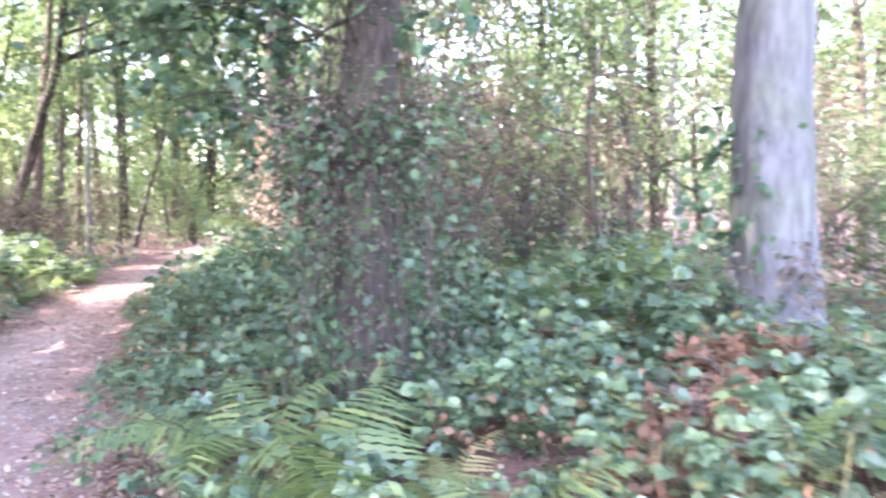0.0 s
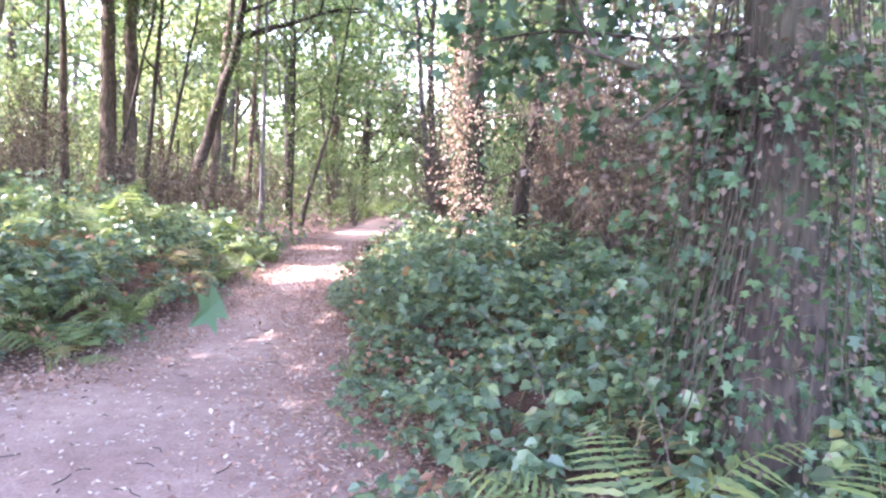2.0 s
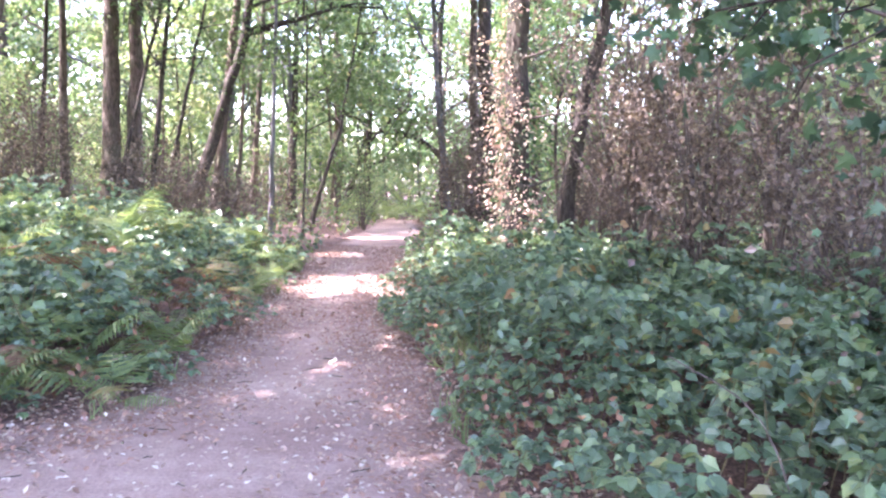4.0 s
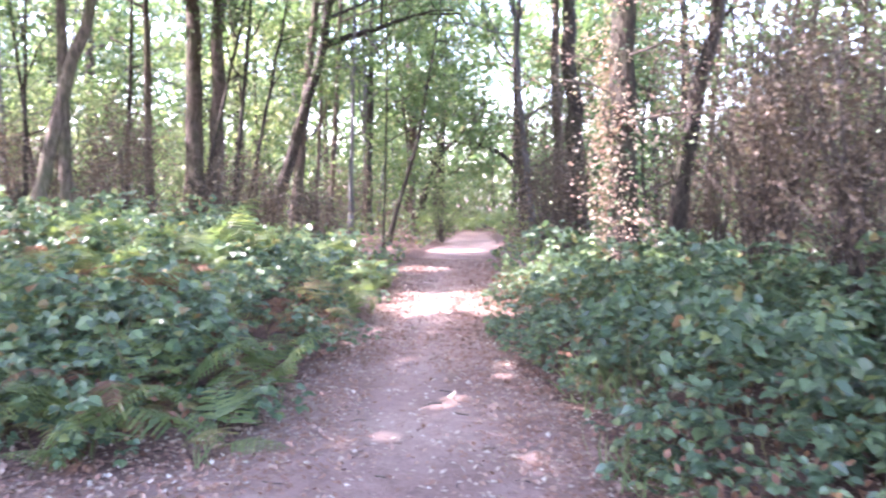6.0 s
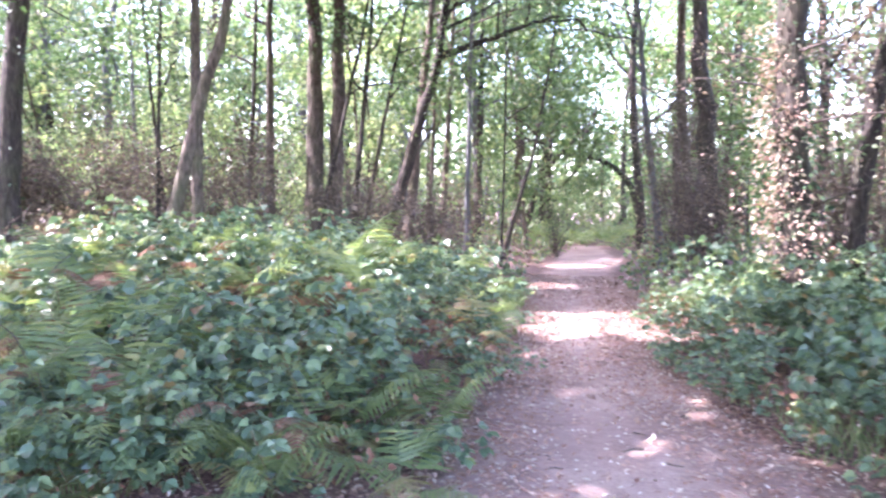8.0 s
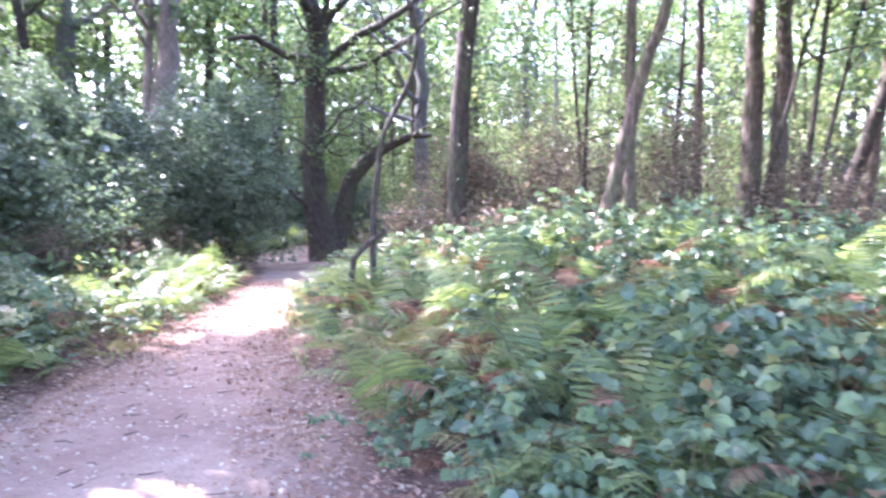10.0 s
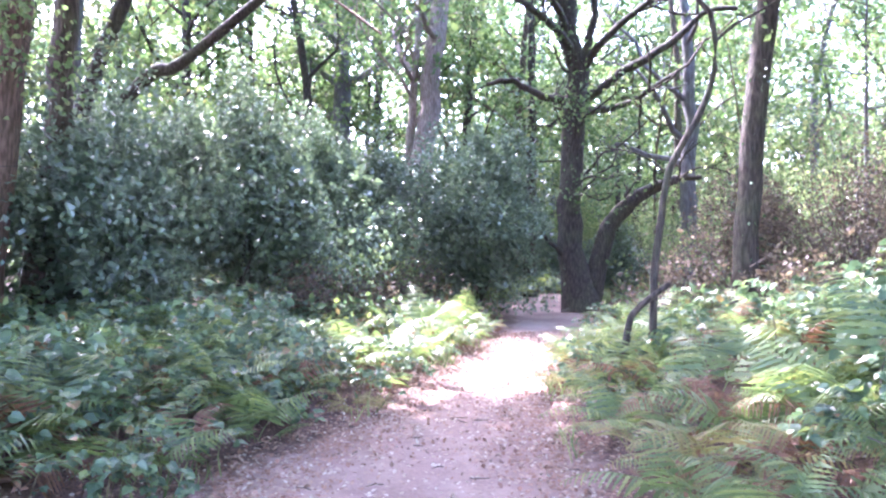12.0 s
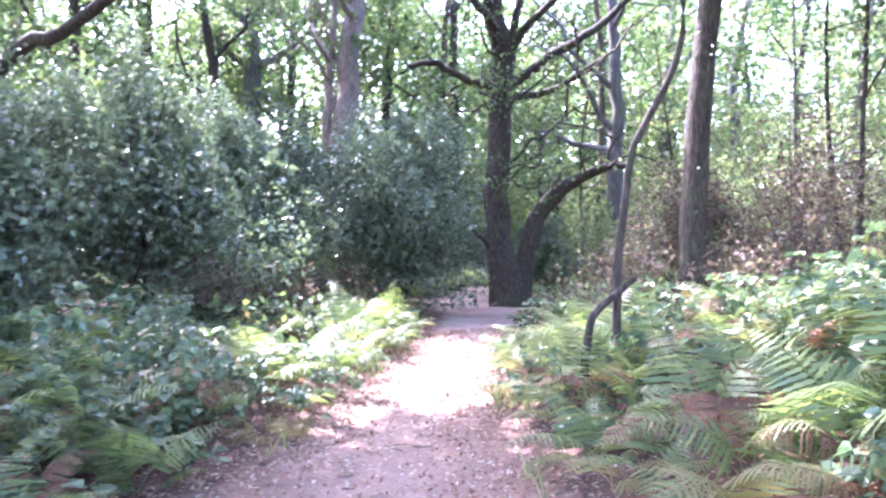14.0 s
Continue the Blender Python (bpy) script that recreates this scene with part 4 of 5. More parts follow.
# russet bushes and twiggy thickets
DRY = "tangled thicket of dry brown twigs and withered leaves"
for x, y, rd, mid, n, m in ((-17.6, 13.2, (1.3, 1.4, 1.5), 2.0, 7000, RUSSET), (-16.3, 10.7, (0.9, 0.8, 0.8), 1.0, 800, RUSSET), (-14.9, 11.6, (0.9, 0.7, 0.7), 0.9, 700, RUSSET),
                            (-17.6, 17.0, (1.8, 1.8, 1.6), 2.0, 2200, RUSSET), (-16.2, 15.5, (1.3, 1.2, 1.0), 1.3, 900, RUSSET), (-11.6, 17.8, (1.0, 1.0, 0.8), 1.3, 900, RUSSET),
                            (-12.4, 19.2, (1.3, 1.0, 1.2), 1.5, 1300, RUSSET), (-10.8, 19.6, (0.9, 0.9, 0.7), 1.0, 700, RUSSET), (-14.5, 14.6, (1.2, 1.0, 1.0), 1.9, 900, RUSSET),
                            (-5.2, 21.0, (1.0, 1.2, 1.8), 1.9, 2600, RUSSET), (-4.6, 19.4, (0.9, 1.0, 1.5), 1.5, 1600, RUSSET), (-12.6, 25.5, (1.4, 1.2, 1.6), 1.8, 1300, RUSSET),
                            (-1.6, 16.2, (1.3, 1.0, 1.9), 2.0, 900, RUSSET), (0.0, 14.6, (1.2, 1.0, 1.8), 1.9, 900, RUSSET), (1.4, 13.0, (1.2, 1.0, 1.8), 1.8, 900, RUSSET),
                            (-0.4, 12.6, (1.0, 0.9, 1.6), 1.6, 700, RUSSET), (1.0, 10.4, (1.1, 1.0, 1.7), 1.7, 1000, RUSSET), (2.6, 11.4, (1.3, 1.0, 1.9), 1.9, 1100, RUSSET),
                            (0.2, 8.8, (0.8, 0.8, 1.3), 1.3, 600, RUSSET), (2.4, 15.6, (1.4, 1.2, 2.0), 2.2, 900, PALELEAF), (0.6, 17.2, (1.5, 1.2, 2.0), 2.3, 900, PALELEAF),
                            (-1.5, 12.0, (0.9, 0.9, 2.1), 2.3, 1500, RUSSET), (-0.8, 10.9, (0.8, 0.8, 1.9), 2.0, 1200, RUSSET), (-0.9, 14.2, (1.1, 1.0, 2.4), 2.6, 1600, RUSSET), (0.3, 11.8, (1.0, 1.0, 2.3), 2.5, 1500, RUSSET), (-2.2, 17.6, (1.2, 1.2, 2.2), 2.4, 1500, RUSSET),
                            (-13.2, 14.9, (1.3, 1.1, 1.5), 2.2, 1500, RUSSET), (-15.2, 13.2, (1.2, 1.1, 1.5), 2.1, 1500, RUSSET), (-11.4, 15.9, (1.1, 1.0, 1.3), 1.8, 1200, RUSSET), (-14.4, 16.6, (1.3, 1.1, 1.6), 2.3, 1500, RUSSET), (-16.8, 14.6, (1.2, 1.2, 1.5), 2.1, 1400, RUSSET), (-10.0, 16.9, (0.9, 0.9, 1.0), 1.3, 900, RUSSET),
                            (4.6, 9.4, (1.5, 1.3, 1.6), 1.9, 1600, IVY_DRY), (6.4, 12.0, (1.6, 1.5, 1.8), 2.2, 1500, PALELEAF), (5.4, 8.0, (1.2, 1.2, 1.0), 1.1, 1300, OAKLEAF), (4.6, 6.2, (0.9, 0.9, 0.7), 0.7, 800, RUSSET), (6.6, 9.6, (1.4, 1.4, 1.4), 1.5, 1500, OAKLEAF)):
    shrub(rng, "dry_thicket", DRY, x, y, rd, mid, m, int(n * (1.8 if x > -3 else 1.0)), 0.072, 22, TWIG, group="dry thickets among the trees", reach=1.05)
for x, y, rd, mid, n in ((-19.5, 15.5, (1.6, 1.6, 1.6), 2.2, 1800), (-21.5, 18.0, (2.0, 2.0, 2.2), 2.8, 2200), (-18.5, 19.5, (2.0, 2.0, 2.0), 2.6, 2000), (-23.5, 21.0, (2.2, 2.0, 2.6), 3.0, 2200),
                         (-15.5, 21.0, (1.8, 1.8, 1.8), 2.2, 1600), (-22.0, 14.6, (1.0, 1.0, 1.2), 1.6, 1200), (-17.0, 24.0, (2.0, 2.0, 2.2), 2.6, 1600), (-9.6, 26.5, (1.4, 1.4, 1.8), 2.0, 1500),
                         (-26.5, 19.0, (1.8, 1.8, 2.0), 2.4, 1700), (-30.5, 19.5, (1.8, 1.6, 2.0), 2.4, 1500), (-34.5, 14.0, (2.2, 2.2, 2.2), 2.0, 2200), (-37.0, 19.0, (2.4, 2.6, 2.6), 2.2, 2400), (-10.5, 37.5, (2.2, 1.8, 2.0), 1.6, 1800)):
    shrub(rng, "shrub", "pale-leaved airy shrub among the trees", x, y, rd, mid, PALELEAF, n, 0.085, 16, TWIG, group="airy shrubs among the trees")


# ---- bramble ----
def bramble_meshes(rng, spread, tall, count):
    """Arching stems and three-part leaves of one bramble mound."""
    stems, pts, head = [], [], []
    for _ in range(6):
        a, ln_, hh = rng.uniform(0, 6.28), spread * rng.uniform(0.6, 1.15), tall * rng.uniform(0.6, 1.15)
        o = rng.normal(size=2) * spread * 0.25
        line = smooth_line([(o[0], o[1], -0.03), (o[0] + 0.3 * ln_ * math.cos(a), o[1] + 0.3 * ln_ * math.sin(a), hh * 0.9), (o[0] + 0.75 * ln_ * math.cos(a), o[1] + 0.75 * ln_ * math.sin(a), hh), (o[0] + 1.1 * ln_ * math.cos(a + 0.2), o[1] + 1.1 * ln_ * math.sin(a + 0.2), hh * 0.45)], 10)
        stems.append(tube(line[::3], np.linspace(0.006, 0.003, 4), 4))
        n = count // 6
        k = rng.integers(2, 10, n)
        out = rng.normal(size=(n, 3)) * (1, 1, 0.4) + np.array((math.cos(a), math.sin(a), 0.1)) * 0.5
        out /= np.linalg.norm(out, axis=1)[:, None]
        pts.append(line[k] + out * rng.uniform(0.03, 0.13, n)[:, None] + (0, 0, 0.02))
        head.append(out)
    p, h = np.concatenate(pts), np.concatenate(head)
    p[:, 2] = np.maximum(p[:, 2], 0.02)
    pieces = []
    flat = h * (1, 1, 0.3)
    for turn, size in ((0, 0.105), (1.15, 0.085), (-1.15, 0.085)):
        c, s = math.cos(turn), math.sin(turn)
        hd = np.stack([flat[:, 0] * c - flat[:, 1] * s, flat[:, 0] * s + flat[:, 1] * c, flat[:, 2] - 0.25], -1)
        hd /= np.linalg.norm(hd, axis=1)[:, None]
        t, f = LEAFLET
        nor = np.array((0, 0, 1.0)) + 0.5 * rng.normal(size=hd.shape)
        side = np.cross(hd, nor)
        side /= np.linalg.norm(side, axis=1)[:, None] + 1e-9
        nor = np.cross(side, hd)
        sz = (size * rng.uniform(0.7, 1.25, len(p)))[:, None, None]
        v = p[:, None] + sz * (t[None, :, 0:1] * 1.15 * side[:, None] + t[None, :, 1:2] * hd[:, None] + t[None, :, 2:3] * nor[:, None])
        pieces.append((v.reshape(-1, 3), (f[None] + (np.arange(len(p)) * len(t))[:, None, None]).reshape(-1, 3)))
    lv, lf = joined(pieces)
    return mesh_of("foliage", lv, lf, BRAMBLE, False), [mesh_of("cane", v, [f], STEM) for v, f in stems]


rng = np.random.default_rng(33)
BRAMBLES = [bramble_meshes(rng, sp, tl, ct) for sp, tl, ct in ((0.5, 0.42, 77), (0.55, 0.5, 88), (0.6, 0.62, 88), (0.5, 0.7, 88), (0.65, 0.5, 99), (0.5, 0.32, 66))]


def bramble(x, y, size, kind, turn):
    root = thing("bramble", "low green bramble with three-part leaves on arching stems", "bramble", (x, y, ground_at(x, y)), "brambles beside the path", turn, size)
    part("foliage", BRAMBLES[kind][0], root)
    for cane in BRAMBLES[kind][1]:
        part("cane", cane, root)


# ---- bracken ----
def frond_mesh(rng, material, length, rise, arch, pairs=19):
    """One frond in the xz-plane from the origin: a stalk and toothed leaflets that shorten to the tip."""
    n = 26
    s = np.linspace(0, 1, n)
    ang = rise - arch * s ** 1.3
    line = np.cumsum(np.stack([np.cos(ang), 0.06 * np.sin(3 * s + rng.uniform(0, 6)), np.sin(ang)], -1) * length / n, axis=0)
    pieces = [tube(line[::4], np.linspace(0.006, 0.0015, len(line[::4])), 3)]
    tan = np.gradient(line, axis=0)
    tan /= np.linalg.norm(tan, axis=1)[:, None]
    for k in range(pairs):
        u = 0.26 + 0.73 * k / (pairs - 1)
        i = min(n - 1, int(u * (n - 1)))
        ll = length * 0.29 * (1 - (u - 0.26) / 0.78) ** 0.85 * rng.uniform(0.85, 1.1) + 0.012
        if rng.random() < 0.04:
            continue
        for sd in (-1, 1):
            out = np.array((0, sd, 0)) + 0.35 * tan[i] + (0, 0, -0.18 + 0.1 * rng.normal())
            out /= np.linalg.norm(out)
            nor = np.cross(tan[i], (0, 1, 0))
            nor = nor if nor[2] > 0 else -nor
            wid = np.cross(nor, out)
            w = np.array((0.02, 0.072, 0.04, 0.068, 0.034, 0.054, 0.024, 0.03, 0.003)) * ll * (1.0 if ll > 0.1 else 1.4)
            q = np.linspace(0, 1, 9)[:, None]
            mid = line[i] + out * ll * q - nor * (ll * 0.22 * q ** 2)
            a, b = mid + wid * w[:, None], mid - wid * w[:, None] + out * ll * 0.05
            j = np.arange(8)
            pieces.append((np.vstack([a, b]), np.stack([j, j + 1, j + 10, j + 9], -1)))
    v, f = joined(pieces)
    return mesh_of("frond", v, f, material, False)


FRONDS = [frond_mesh(rng, FERN, ln_, rs, ar) for ln_, rs, ar in ((0.95, 1.25, 1.6), (1.1, 1.1, 1.5), (0.85, 1.0, 1.3), (1.0, 1.35, 1.9), (0.75, 0.8, 1.0), (1.15, 1.2, 1.4))]
GOLD = [frond_mesh(rng, FERN_GOLD, ln_, rs, ar) for ln_, rs, ar in ((0.9, 1.0, 1.7), (0.8, 0.8, 1.5))]
DEAD = [frond_mesh(rng, FERN_DEAD, ln_, rs, ar) for ln_, rs, ar in ((0.6, 1.1, 2.0), (0.7, 0.9, 1.7))]
LIGHT = {0: "arching green bracken fern growing among brambles", 1: "bracken fern turning yellow beside the path", 2: "withered brown bracken fern among brambles"}


def bracken(rng, x, y, size, state):
    root = thing("fern", LIGHT[state], "fern", (x, y, ground_at(x, y) - 0.02), "bracken ferns beside the path", rng.uniform(0, 360), size)
    count = rng.integers(6, 9) if state < 2 else 4
    for k in range(count):
        pool = (FRONDS, GOLD, DEAD)[state]
        if state == 0 and rng.random() < 0.07:
            pool = GOLD if rng.random() < 0.6 else DEAD
        fr = part("frond", pool[rng.integers(len(pool))], root, "", pose(0, 0, 0, rng.normal() * 12, rng.normal() * 10, 360 * k / count + rng.normal() * 16) @ Matrix.Scale(rng.uniform(0.75, 1.15), 4))
        fr.location = (rng.normal() * 0.06, rng.normal() * 0.06, 0)


def zone(x, y):
    """W: between the paths, R: right of the first path, L: beyond the second."""
    if x > -9.4 and (x + 3.4) * 0.94 + (y - 7) * 0.28 > -0.1:
        return "R"
    if y > 5.3 and (x + 8.4) * -0.47 + (y - 5.35) * 0.88 > 0:
        return "W"
    return "L"


def spread_out(rng, tries, gap, box):
    got = []
    cells = {}
    for _ in range(tries):
        x, y = rng.uniform(box[0], box[1]), rng.uniform(box[2], box[3])
        c = (int(x // gap), int(y // gap))
        if any(math.hypot(x - a, y - b) < gap for i in (-1, 0, 1) for j in (-1, 0, 1) for a, b in cells.get((c[0] + i, c[1] + j), ())):
            continue
        cells.setdefault(c, []).append((x, y))
        got.append((x, y))
    return got


SINGLE = np.array([(-1.05, 3.7), (-0.5, 3.25), (0.3, 3.3), (1.2, 3.5), (1.9, 4.2), (0.9, 4.3), (-6.35, 6.15), (-7.1, 6.2), (-7.9, 5.9), (-9.2, 6.7), (-10.6, 7.2), (-11.6, 7.3)])
rng = np.random.default_rng(5)
plants = np.array(spread_out(rng, 40000, 0.46, (-20, 5, 0.5, 15)))
edge_d = off_path(plants[:, 0], plants[:, 1])
nb = nf = 0
order = np.argsort(np.hypot(plants[:, 0] + 8.0, plants[:, 1] - 6.0))     # from the fork outwards
for k in order:
    (x, y), d = plants[k], edge_d[k]
    eye_d = np.hypot(*(EYES - (x, y)).T).min()
    z = zone(x, y)
    if np.hypot(*(SINGLE - (x, y)).T).min() < 0.3:
        continue
    if d < 0.1 or eye_d < 1.25 or d > (6.0 if z == "W" else 4.0 if z == "L" else 5.5) or (z == "R" and x > 4.6):
        continue
    if d > 2.5 and rng.random() < 0.25:
        continue
    low = 0.6 + 0.4 * min(1, d / 0.8)
    if z == "W":
        fern_share, size = (0.75 if x < -7.6 else 0.68), 1.0
    elif z == "R":
        fern_share, size = (0.3 if y < 4.2 or d > 4 else 0.03), 0.9
    else:
        fern_share, size = 0.65, 1.0
        if x < -16.5 and d > 3.0:
            continue
    if rng.random() < fern_share and nf < 330:
        pick = rng.random()
        state = 0 if pick < 0.77 else 1 if pick < 0.88 else 2
        bracken(rng, x, y, (0.9 + 0.3 * rng.random()) * low * size * (0.85 if state == 2 else 1), state)
        nf += 1
    elif nb < 300:
        bramble(x, y, rng.uniform(0.8, 1.08) * low * size, int(rng.integers(len(BRAMBLES))), rng.uniform(0, 360))
        nb += 1


# ---- brambles past those, joined ----
rest = np.array(spread_out(np.random.default_rng(6), 12000, 0.6, (-14, 2.5, 5.5, 14)))
rest_d = off_path(rest[:, 0], rest[:, 1])
pieces = []
base = [np.array([v.co for v in m[0].vertices]) for m in BRAMBLES]
tri = [np.array([pl.vertices for pl in m[0].polygons]) for m in BRAMBLES]
for (x, y), d in zip(rest, rest_d):
    if d < (2.4 if x < -8 else 1.0) or d > 7 or math.hypot(x + 5.5, y - 5.5) < 2.6 or np.hypot(*(SINGLE - (x, y)).T).min() < 0.6:
        continue
    k, a = int(rng.integers(len(base))), rng.uniform(0, 6.28)
    c, sn = math.cos(a), math.sin(a)
    pieces.append((base[k] @ np.array([(c, sn, 0), (-sn, c, 0), (0, 0, 1.25)]) * rng.uniform(0.85, 1.15) + (x, y, ground_at(x, y)), tri[k]))
v, f = joined(pieces[:125])
tagged(new("bramble_thicket", mesh_of("bramble_thicket", v, f, BRAMBLE, False)), "dense green bramble thicket behind the path's edge", "bramble", kind="stuff")


# ---- undergrowth further off, uncounted ----
def undergrowth(rng, name, label, leaf, tries, box, near, low, tall, size, dry):
    """A leafy layer over the wood's floor, uneven in height, beyond the plants along the path."""
    q = np.stack([rng.uniform(box[0], box[1], tries), rng.uniform(box[2], box[3], tries)], -1)
    d = off_path(q[:, 0], q[:, 1])
    far = np.hypot(q[:, 0] + 5.5, q[:, 1] - 5.5)
    wave = np.sin(0.9 * q[:, 0] + 1.7 * np.sin(0.6 * q[:, 1])) * np.sin(0.8 * q[:, 1] + 1.3 * np.sin(0.7 * q[:, 0]))
    keep = (d > 0.3) & (far > near) & ((wave > 0.1) if dry else (wave < 0.45))
    keep &= ~((q[:, 0] > -4) & (q[:, 1] < 3) & (far < 10))
    q, d, wave = q[keep], d[keep], wave[keep]
    top = (low + (tall - low) * (0.5 + 0.5 * np.sin(2.3 * q[:, 0] + wave) * np.sin(1.9 * q[:, 1]))) * np.clip(d / 1.2, 0.35, 1)
    p = np.stack([q[:, 0], q[:, 1], height(q[:, 0], q[:, 1]) + 0.03 + top * rng.random(len(q)) ** 0.7], -1)
    v, f = leaves(rng, p, size, OVATE if size < 0.1 else DIAMOND, 0.55, 0.2)
    tagged(new(name, mesh_of(name, v, [f], leaf, False)), label, "undergrowth", kind="stuff")


rng = np.random.default_rng(14)
undergrowth(rng, "undergrowth", "green leafy undergrowth beneath the trees", BRAMBLE, 30000, (-32, 6, 1, 36), 8.0, 0.35, 0.9, 0.13, False)
undergrowth(rng, "fern_undergrowth", "pale green fern undergrowth beneath the trees", FERN, 26000, (-36, 6, 1, 42), 10.0, 0.4, 1.0, 0.15, False)
undergrowth(rng, "dry_undergrowth", "brown withered undergrowth beneath the trees", RUSSET, 30000, (-40, 10, 6, 46), 9.5, 0.8, 2.0, 0.12, True)
undergrowth(rng, "tall_undergrowth", "light green bushy undergrowth far among the trees", PALELEAF, 42000, (-50, 14, -6, 52), 17.0, 1.0, 4.2, 0.16, False)
# woods beyond, seen between the trunks
n = 125000
m = 3000
ca, cr = np.where(rng.random(m) < 0.85, rng.uniform(0.75, 3.75, m), rng.uniform(0, 6.283, m)), rng.uniform(42, 60, m)     # thickest north and west
ca = np.where(np.arange(m) % 4 == 3, rng.uniform(2.5, 3.4, m), ca)
cz = np.where(np.arange(m) % 5 < 2, rng.uniform(0.3, 6.0, m), rng.uniform(0, 1, m) * (21 + 5 * np.sin(9 * ca) + 3 * np.sin(23 * ca)))
clump = np.stack([-8 + cr * np.cos(ca), 10 + cr * np.sin(ca), cz], -1)
p = clump[rng.integers(0, m, n)] + rng.normal(size=(n, 3)) * (1.5, 1.5, 0.8)
p[:, 2] = np.abs(p[:, 2])
v, f = leaves(rng, p, 0.56, DIAMOND, 0.3)
tagged(new("far_woods", mesh_of("far_woods", v, [f], OAKLEAF, False)), "bright leafy woods far behind the trees", "woods", kind="stuff")
# ferns that stand out singly: by the first corner, at the tip between the paths
for x, y, s, st in ((-1.05, 3.7, 1.1, 0), (-0.5, 3.25, 0.95, 0), (0.3, 3.3, 0.55, 2), (-6.35, 6.15, 0.75, 0), (-7.9, 5.9, 0.8, 1), (-7.1, 6.2, 0.95, 0), (-6.3, 5.95, 0.5, 2), (-9.2, 6.7, 0.95, 0), (-10.6, 7.2, 0.9, 0), (-9.9, 6.35, 0.6, 2),
                    (-11.6, 7.3, 0.75, 1), (-12.6, 4.1, 0.7, 0), (-6.6, 9.6, 0.75, 1), (1.2, 3.5, 0.8, 2), (1.9, 4.2, 0.8, 2), (0.9, 4.3, 0.7, 2), (1.6, 3.8, 0.7, 2)):
    bracken(rng, x, y, s, st)


def plant_mass(rng, name, label, category, pool, box, gap, d0, d1, size, each, sink, material, limit, zone_of="LWR"):
    """Many fronds or leafy stems over a stretch of ground, uncounted."""
    vs = [np.array([v.co for v in m.vertices]) for m in pool]
    fs = [{k: np.array([p.vertices for p in m.polygons if len(p.vertices) == k]) for k in (3, 4)} for m in pool]
    spots_ = np.array(spread_out(rng, 9000, gap, box))
    dd = off_path(spots_[:, 0], spots_[:, 1])
    bits_, used_ = [], 0
    for (x, y), d in zip(spots_, dd):
        if not d0 < d < d1 or zone(x, y) not in zone_of or used_ >= limit:
            continue
        used_ += 1
        z = ground_at(x, y) + sink * rng.uniform(0.3, 1.0)
        for k in range(each):
            i = int(rng.integers(len(pool)))
            m = np.array(pose(0, 0, 0, rng.normal() * 13, rng.normal() * 13, 360 * k / each + rng.normal() * 22).to_3x3()) * size * rng.uniform(0.75, 1.2)
            v = vs[i] @ m.T + (x + rng.normal() * 0.05, y + rng.normal() * 0.05, z)
            for fk in fs[i].values():
                if len(fk):
                    bits_.append((v, fk))
    v, f = joined(bits_)
    tagged(new(name, mesh_of(name, v, f, material, False)), label, category, kind="stuff")


rng = np.random.default_rng(91)
BR = [m[0] for m in BRAMBLES]
plant_mass(rng, "bracken_mass", "green bracken fronds standing out of the brambles", "fern", FRONDS, (-13.5, -6.2, 6.0, 11.5), 0.62, 0.5, 5.5, 0.58, 4, 0.32, FERN, 60, "W")
plant_mass(rng, "withered_bracken_mass", "withered brown bracken among the green", "fern", DEAD, (-13.5, -6.2, 6.0, 10.0), 0.9, 0.2, 4.0, 0.9, 3, 0.35, FERN_DEAD, 30, "W")
plant_mass(rng, "withered_bracken_mass", "withered brown bracken among the green", "fern", DEAD, (-16.5, -10.0, 0.0, 6.5), 0.9, 0.2, 4.0, 0.9, 3, 0.3, FERN_DEAD, 24, "L")
plant_mass(rng, "yellow_bracken_mass", "yellowing bracken among the green", "fern", GOLD, (-13.5, -6.2, 6.0, 10.0), 1.1, 0.2, 4.0, 0.75, 3, 0.3, FERN_GOLD, 18, "W")
plant_mass(rng, "bracken_mass", "green bracken where the far path bends away", "fern", FRONDS, (-12.5, -6.0, 30.5, 36.5), 0.9, -2.0, 4.0, 1.2, 4, 0.2, FERN, 36)
plant_mass(rng, "bracken_mass", "green bracken fronds before the holly", "fern", FRONDS, (-18.0, -10.0, -1.5, 6.5), 0.6, 0.6, 6.5, 0.9, 5, 0.08, FERN, 70, "L")
plant_mass(rng, "bracken_mass", "pale green bracken between the trees", "fern", FRONDS, (0.6, 3.4, 6.6, 10.0), 0.6, 0.5, 9.0, 1.1, 5, 0.1, FERN, 22, "R")
plant_mass(rng, "bracken_mass", "green bracken where the second path bends away", "fern", FRONDS, (-34.0, -27.6, 11.0, 17.8), 0.8, -0.9, 4.0, 1.1, 4, 0.15, FERN, 40)
plant_mass(rng, "bramble_mass", "green brambles before the holly", "bramble", BR, (-18.5, -10.0, -2.0, 6.5), 0.75, 0.8, 7.0, 1.0, 1, 0.1, BRAMBLE, 70, "L")
plant_mass(rng, "bramble_mass", "low green brambles at the first corner", "bramble", BR, (-0.3, 2.6, 2.9, 5.6), 0.55, 0.25, 5.0, 0.75, 1, 0.03, BRAMBLE, 16, "R")
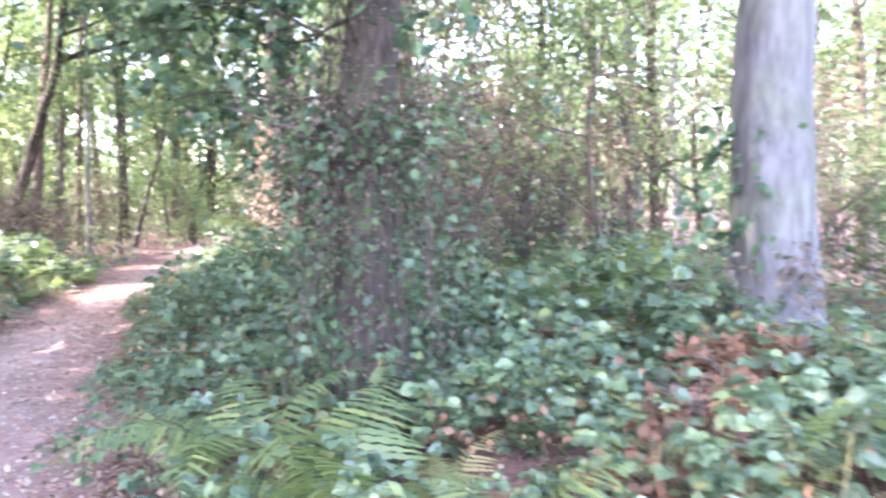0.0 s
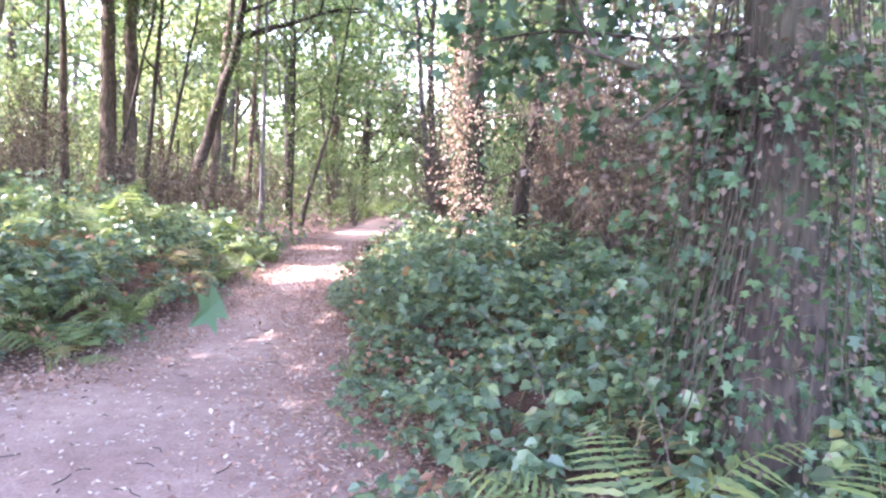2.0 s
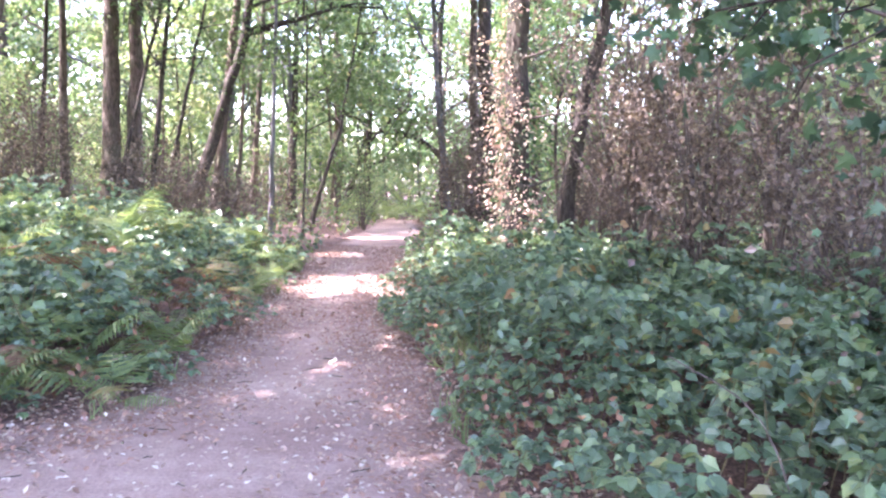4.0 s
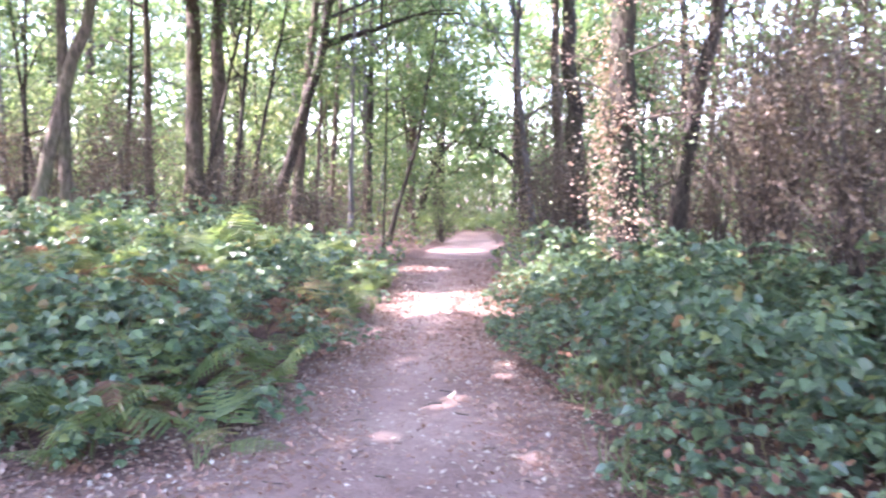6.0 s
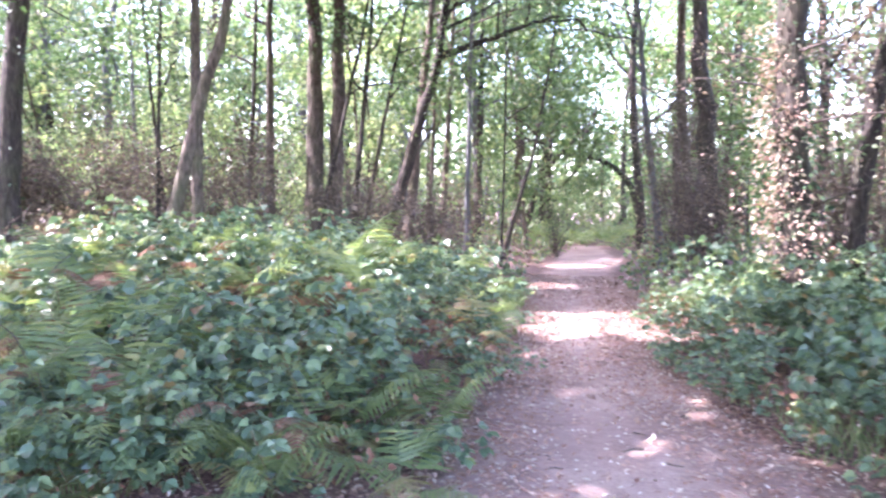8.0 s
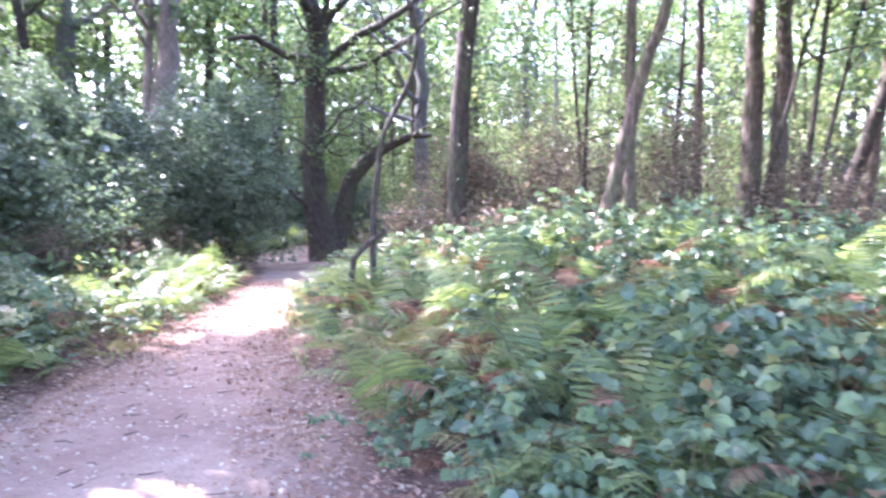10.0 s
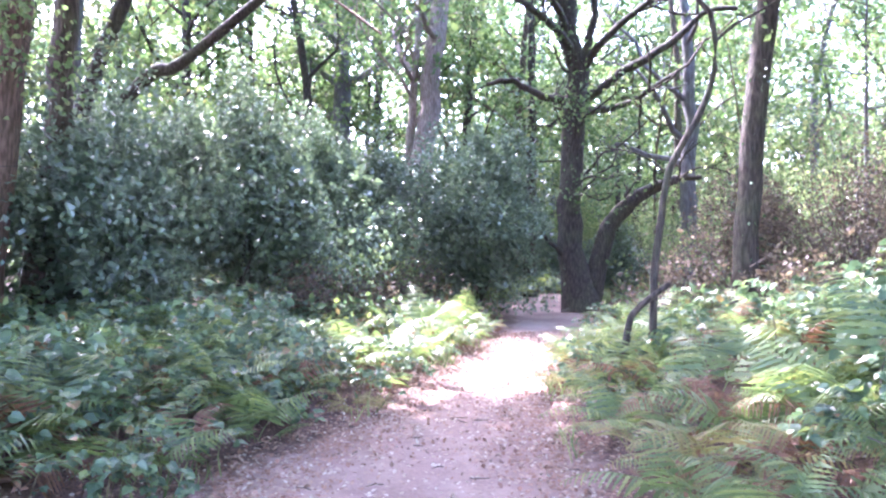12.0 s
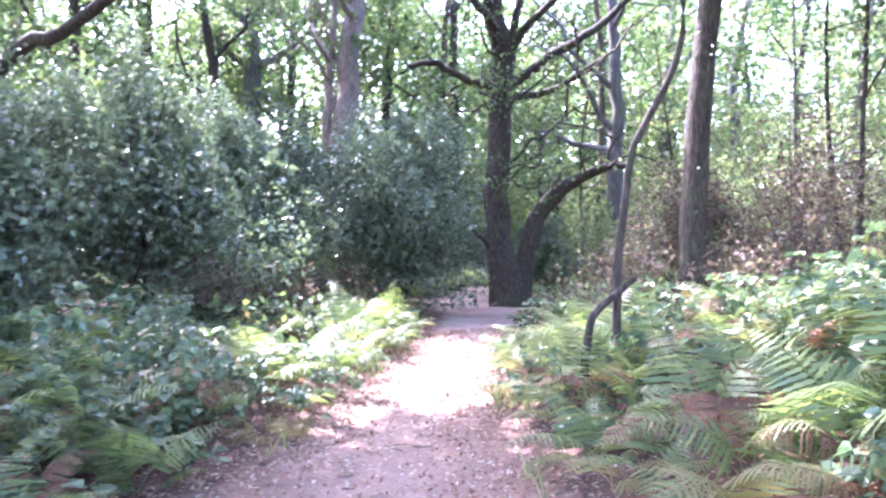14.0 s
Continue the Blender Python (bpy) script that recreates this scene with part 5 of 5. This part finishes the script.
# low brambles and ferns that fill the tip between the paths
rng = np.random.default_rng(9)
for k in range(44):
    x, y = rng.uniform(-8.6, -5.6), rng.uniform(5.5, 7.6)
    d = float(off_path(np.array([x]), np.array([y]))[0])
    if d < 0.15 or nb >= 340:
        continue
    if k % 3 == 0:
        bracken(rng, x, y, rng.uniform(0.7, 0.95), 0 if k % 4 else 1)
        continue
    nb += 1
    bramble(x, y, rng.uniform(0.6, 0.9), int(rng.integers(len(BRAMBLES))), rng.uniform(0, 360))
for x, y, s, st in ((-24.2, 14.8, 0.8, 0), (-25.4, 14.9, 0.9, 0), (-23.4, 14.3, 0.8, 0), (-25.9, 14.4, 0.7, 0), (-28.5, 12.4, 0.9, 0), (-30.0, 13.4, 0.9, 0), (-31.5, 14.2, 1.0, 0), (-29.2, 12.6, 0.8, 0), (-33.5, 16.0, 1.0, 0), (-34.2, 17.0, 1.0, 0)):
    bracken(rng, x, y, s, st)
# thin dry stalks
rng = np.random.default_rng(8)
for x, y in ((-0.9, 4.0), (-1.1, 4.4), (-9.9, 7.6), (-8.6, 6.6), (-11.0, 7.9), (-1.4, 4.9), (-7.3, 7.2)):
    a = rng.uniform(0, 6.28)
    st = thing("dry_stalk", "thin bent straw-coloured dry stalk", "stalk", (x, y, ground_at(x, y)), "dry stalks among the brambles")
    v, f = tube(smooth_line([(0, 0, -0.02), (0.25 * math.cos(a), 0.25 * math.sin(a), 0.6), (0.7 * math.cos(a), 0.7 * math.sin(a), 0.8)], 9), np.linspace(0.005, 0.003, 9), 5)
    part("stalk", mesh_of("stalk", v, [f], TWIG), st)

# ---- grass along the edges of the path ----
rng = np.random.default_rng(16)
g = np.stack([rng.uniform(-18, 0, 60000), rng.uniform(2, 16, 60000)], -1)
gdist = off_path(g[:, 0], g[:, 1])
tuft = np.sin(1.9 * g[:, 0] + 2 * np.sin(1.3 * g[:, 1])) * np.sin(1.7 * g[:, 1] + g[:, 0])
g = g[(gdist > -0.05) & (gdist < 0.7) & (tuft > 0.5)]
p = np.stack([g[:, 0], g[:, 1], height(g[:, 0], g[:, 1])], -1)
up = np.tile((0.0, 0.0, 1.0), (len(p), 1))
BLADE = (np.array([(-0.03, 0, 0), (0.03, 0, 0), (0.025, 0.55, 0.05), (-0.025, 0.55, 0.05), (0, 1, 0.28)]), np.array([(0, 1, 2), (0, 2, 3), (3, 2, 4)]))
v, f = leaves(rng, p, 0.24, BLADE, up=0.0, heading=up)
tagged(new("grass", mesh_of("grass", v, [f], PALELEAF, False)), "thin yellow-green grass tufts along the path", "grass", kind="stuff")

# ---- litter: leaves and bits of twig on path and banks ----
rng = np.random.default_rng(12)
q = np.stack([rng.uniform(-20, 3.5, 120000), rng.uniform(-1, 20, 120000)], -1)
dq = off_path(q[:, 0], q[:, 1])
patchy = 0.5 + 0.5 * np.sin(2.1 * q[:, 0] + 1.1 * np.sin(1.7 * q[:, 1])) * np.sin(1.9 * q[:, 1])
chance = np.where(dq < 0, 0.25 + 0.75 * np.exp(dq / 0.45) + 0.3 * patchy, np.exp(-dq / 1.5) * 0.8)
q = q[rng.random(len(q)) < chance]
p = np.stack([q[:, 0], q[:, 1], height(q[:, 0], q[:, 1]) + 0.006 + 0.012 * rng.random(len(q))], -1)
v, f = leaves(rng, p, 0.043, DIAMOND, up=0.93, heading=rng.normal(size=(len(p), 3)) * (1, 1, 0.12))
tagged(new("leaf_litter", mesh_of("leaf_litter", v, [f], LITTER, False)), "scattered pale and brown fallen leaves on the path", "leaf litter", kind="stuff")
q = np.stack([rng.uniform(-20, 2, 320000), rng.uniform(1, 20, 320000)], -1)
dq = off_path(q[:, 0], q[:, 1]) + 0.12 * np.sin(3 * q[:, 0]) * np.sin(2.6 * q[:, 1])
q = q[rng.random(len(q)) < np.exp(-(dq + 0.18) ** 2 / 0.28)]
p = np.stack([q[:, 0], q[:, 1], height(q[:, 0], q[:, 1]) + 0.006 + 0.02 * rng.random(len(q))], -1)
v, f = leaves(rng, p, 0.046, DIAMOND, up=0.88, heading=rng.normal(size=(len(p), 3)) * (1, 1, 0.2))
tagged(new("brown_leaf_litter", mesh_of("brown_leaf_litter", v, [f], LITTER_BROWN, False)), "drifts of reddish-brown fallen leaves along the path's edges", "leaf litter", kind="stuff")
q = np.stack([rng.uniform(-20, 4, 60000), rng.uniform(1, 15, 60000)], -1)
dq = off_path(q[:, 0], q[:, 1])
blot = np.sin(2.7 * q[:, 0] + 1.5 * np.sin(1.9 * q[:, 1])) * np.sin(2.2 * q[:, 1] + q[:, 0])
q = q[(dq > 0.05) & (dq < 4) & (blot > 0.2) & (rng.random(len(q)) < 0.75)]
p = np.stack([q[:, 0], q[:, 1], height(q[:, 0], q[:, 1]) + 0.02 + 0.42 * rng.random(len(q)) ** 1.5], -1)
v, f = leaves(rng, p, 0.058, DIAMOND, up=0.4)
tagged(new("dead_bracken_litter", mesh_of("dead_bracken_litter", v, [f], FERN_DEAD, False)), "withered brown bracken scraps lying among the plants", "leaf litter", kind="stuff")
bits = []
for _ in range(900):
    x, y = rng.uniform(-16, 1), rng.uniform(0.5, 12)
    if off_path(np.array([x]), np.array([y]))[0] > 0.5:
        continue
    a, ll = rng.uniform(0, 6.28), rng.uniform(0.04, 0.16)
    z = ground_at(x, y) + 0.008
    bits.append(tube(np.array([(x, y, z), (x + ll * 0.5 * math.cos(a), y + ll * 0.5 * math.sin(a), z + 0.004), (x + ll * math.cos(a + 0.3), y + ll * math.sin(a + 0.3), z)]), (0.004, 0.004, 0.003), 4))
v, f = joined(bits)
tagged(new("twig_litter", mesh_of("twig_litter", v, f, BARK_DARK)), "small dark twigs lying on the path", "twig litter", kind="stuff")
# withered bushes before the pale trunk
rng = np.random.default_rng(31)
for x, y, w in ((1.75, 4.25, 0.42), (2.1, 4.75, 0.4), (1.45, 3.85, 0.34), (2.5, 5.1, 0.36), (0.95, 3.25, 0.34), (1.25, 3.6, 0.36)):
    shrub(rng, "shrub", "withered pinkish-brown bush before the pale trunk", x, y, (w, w, w * 0.75), w * 0.8, FERN_DEAD, 380, 0.075, 9, TWIG, group="withered bushes by the pale trunk")
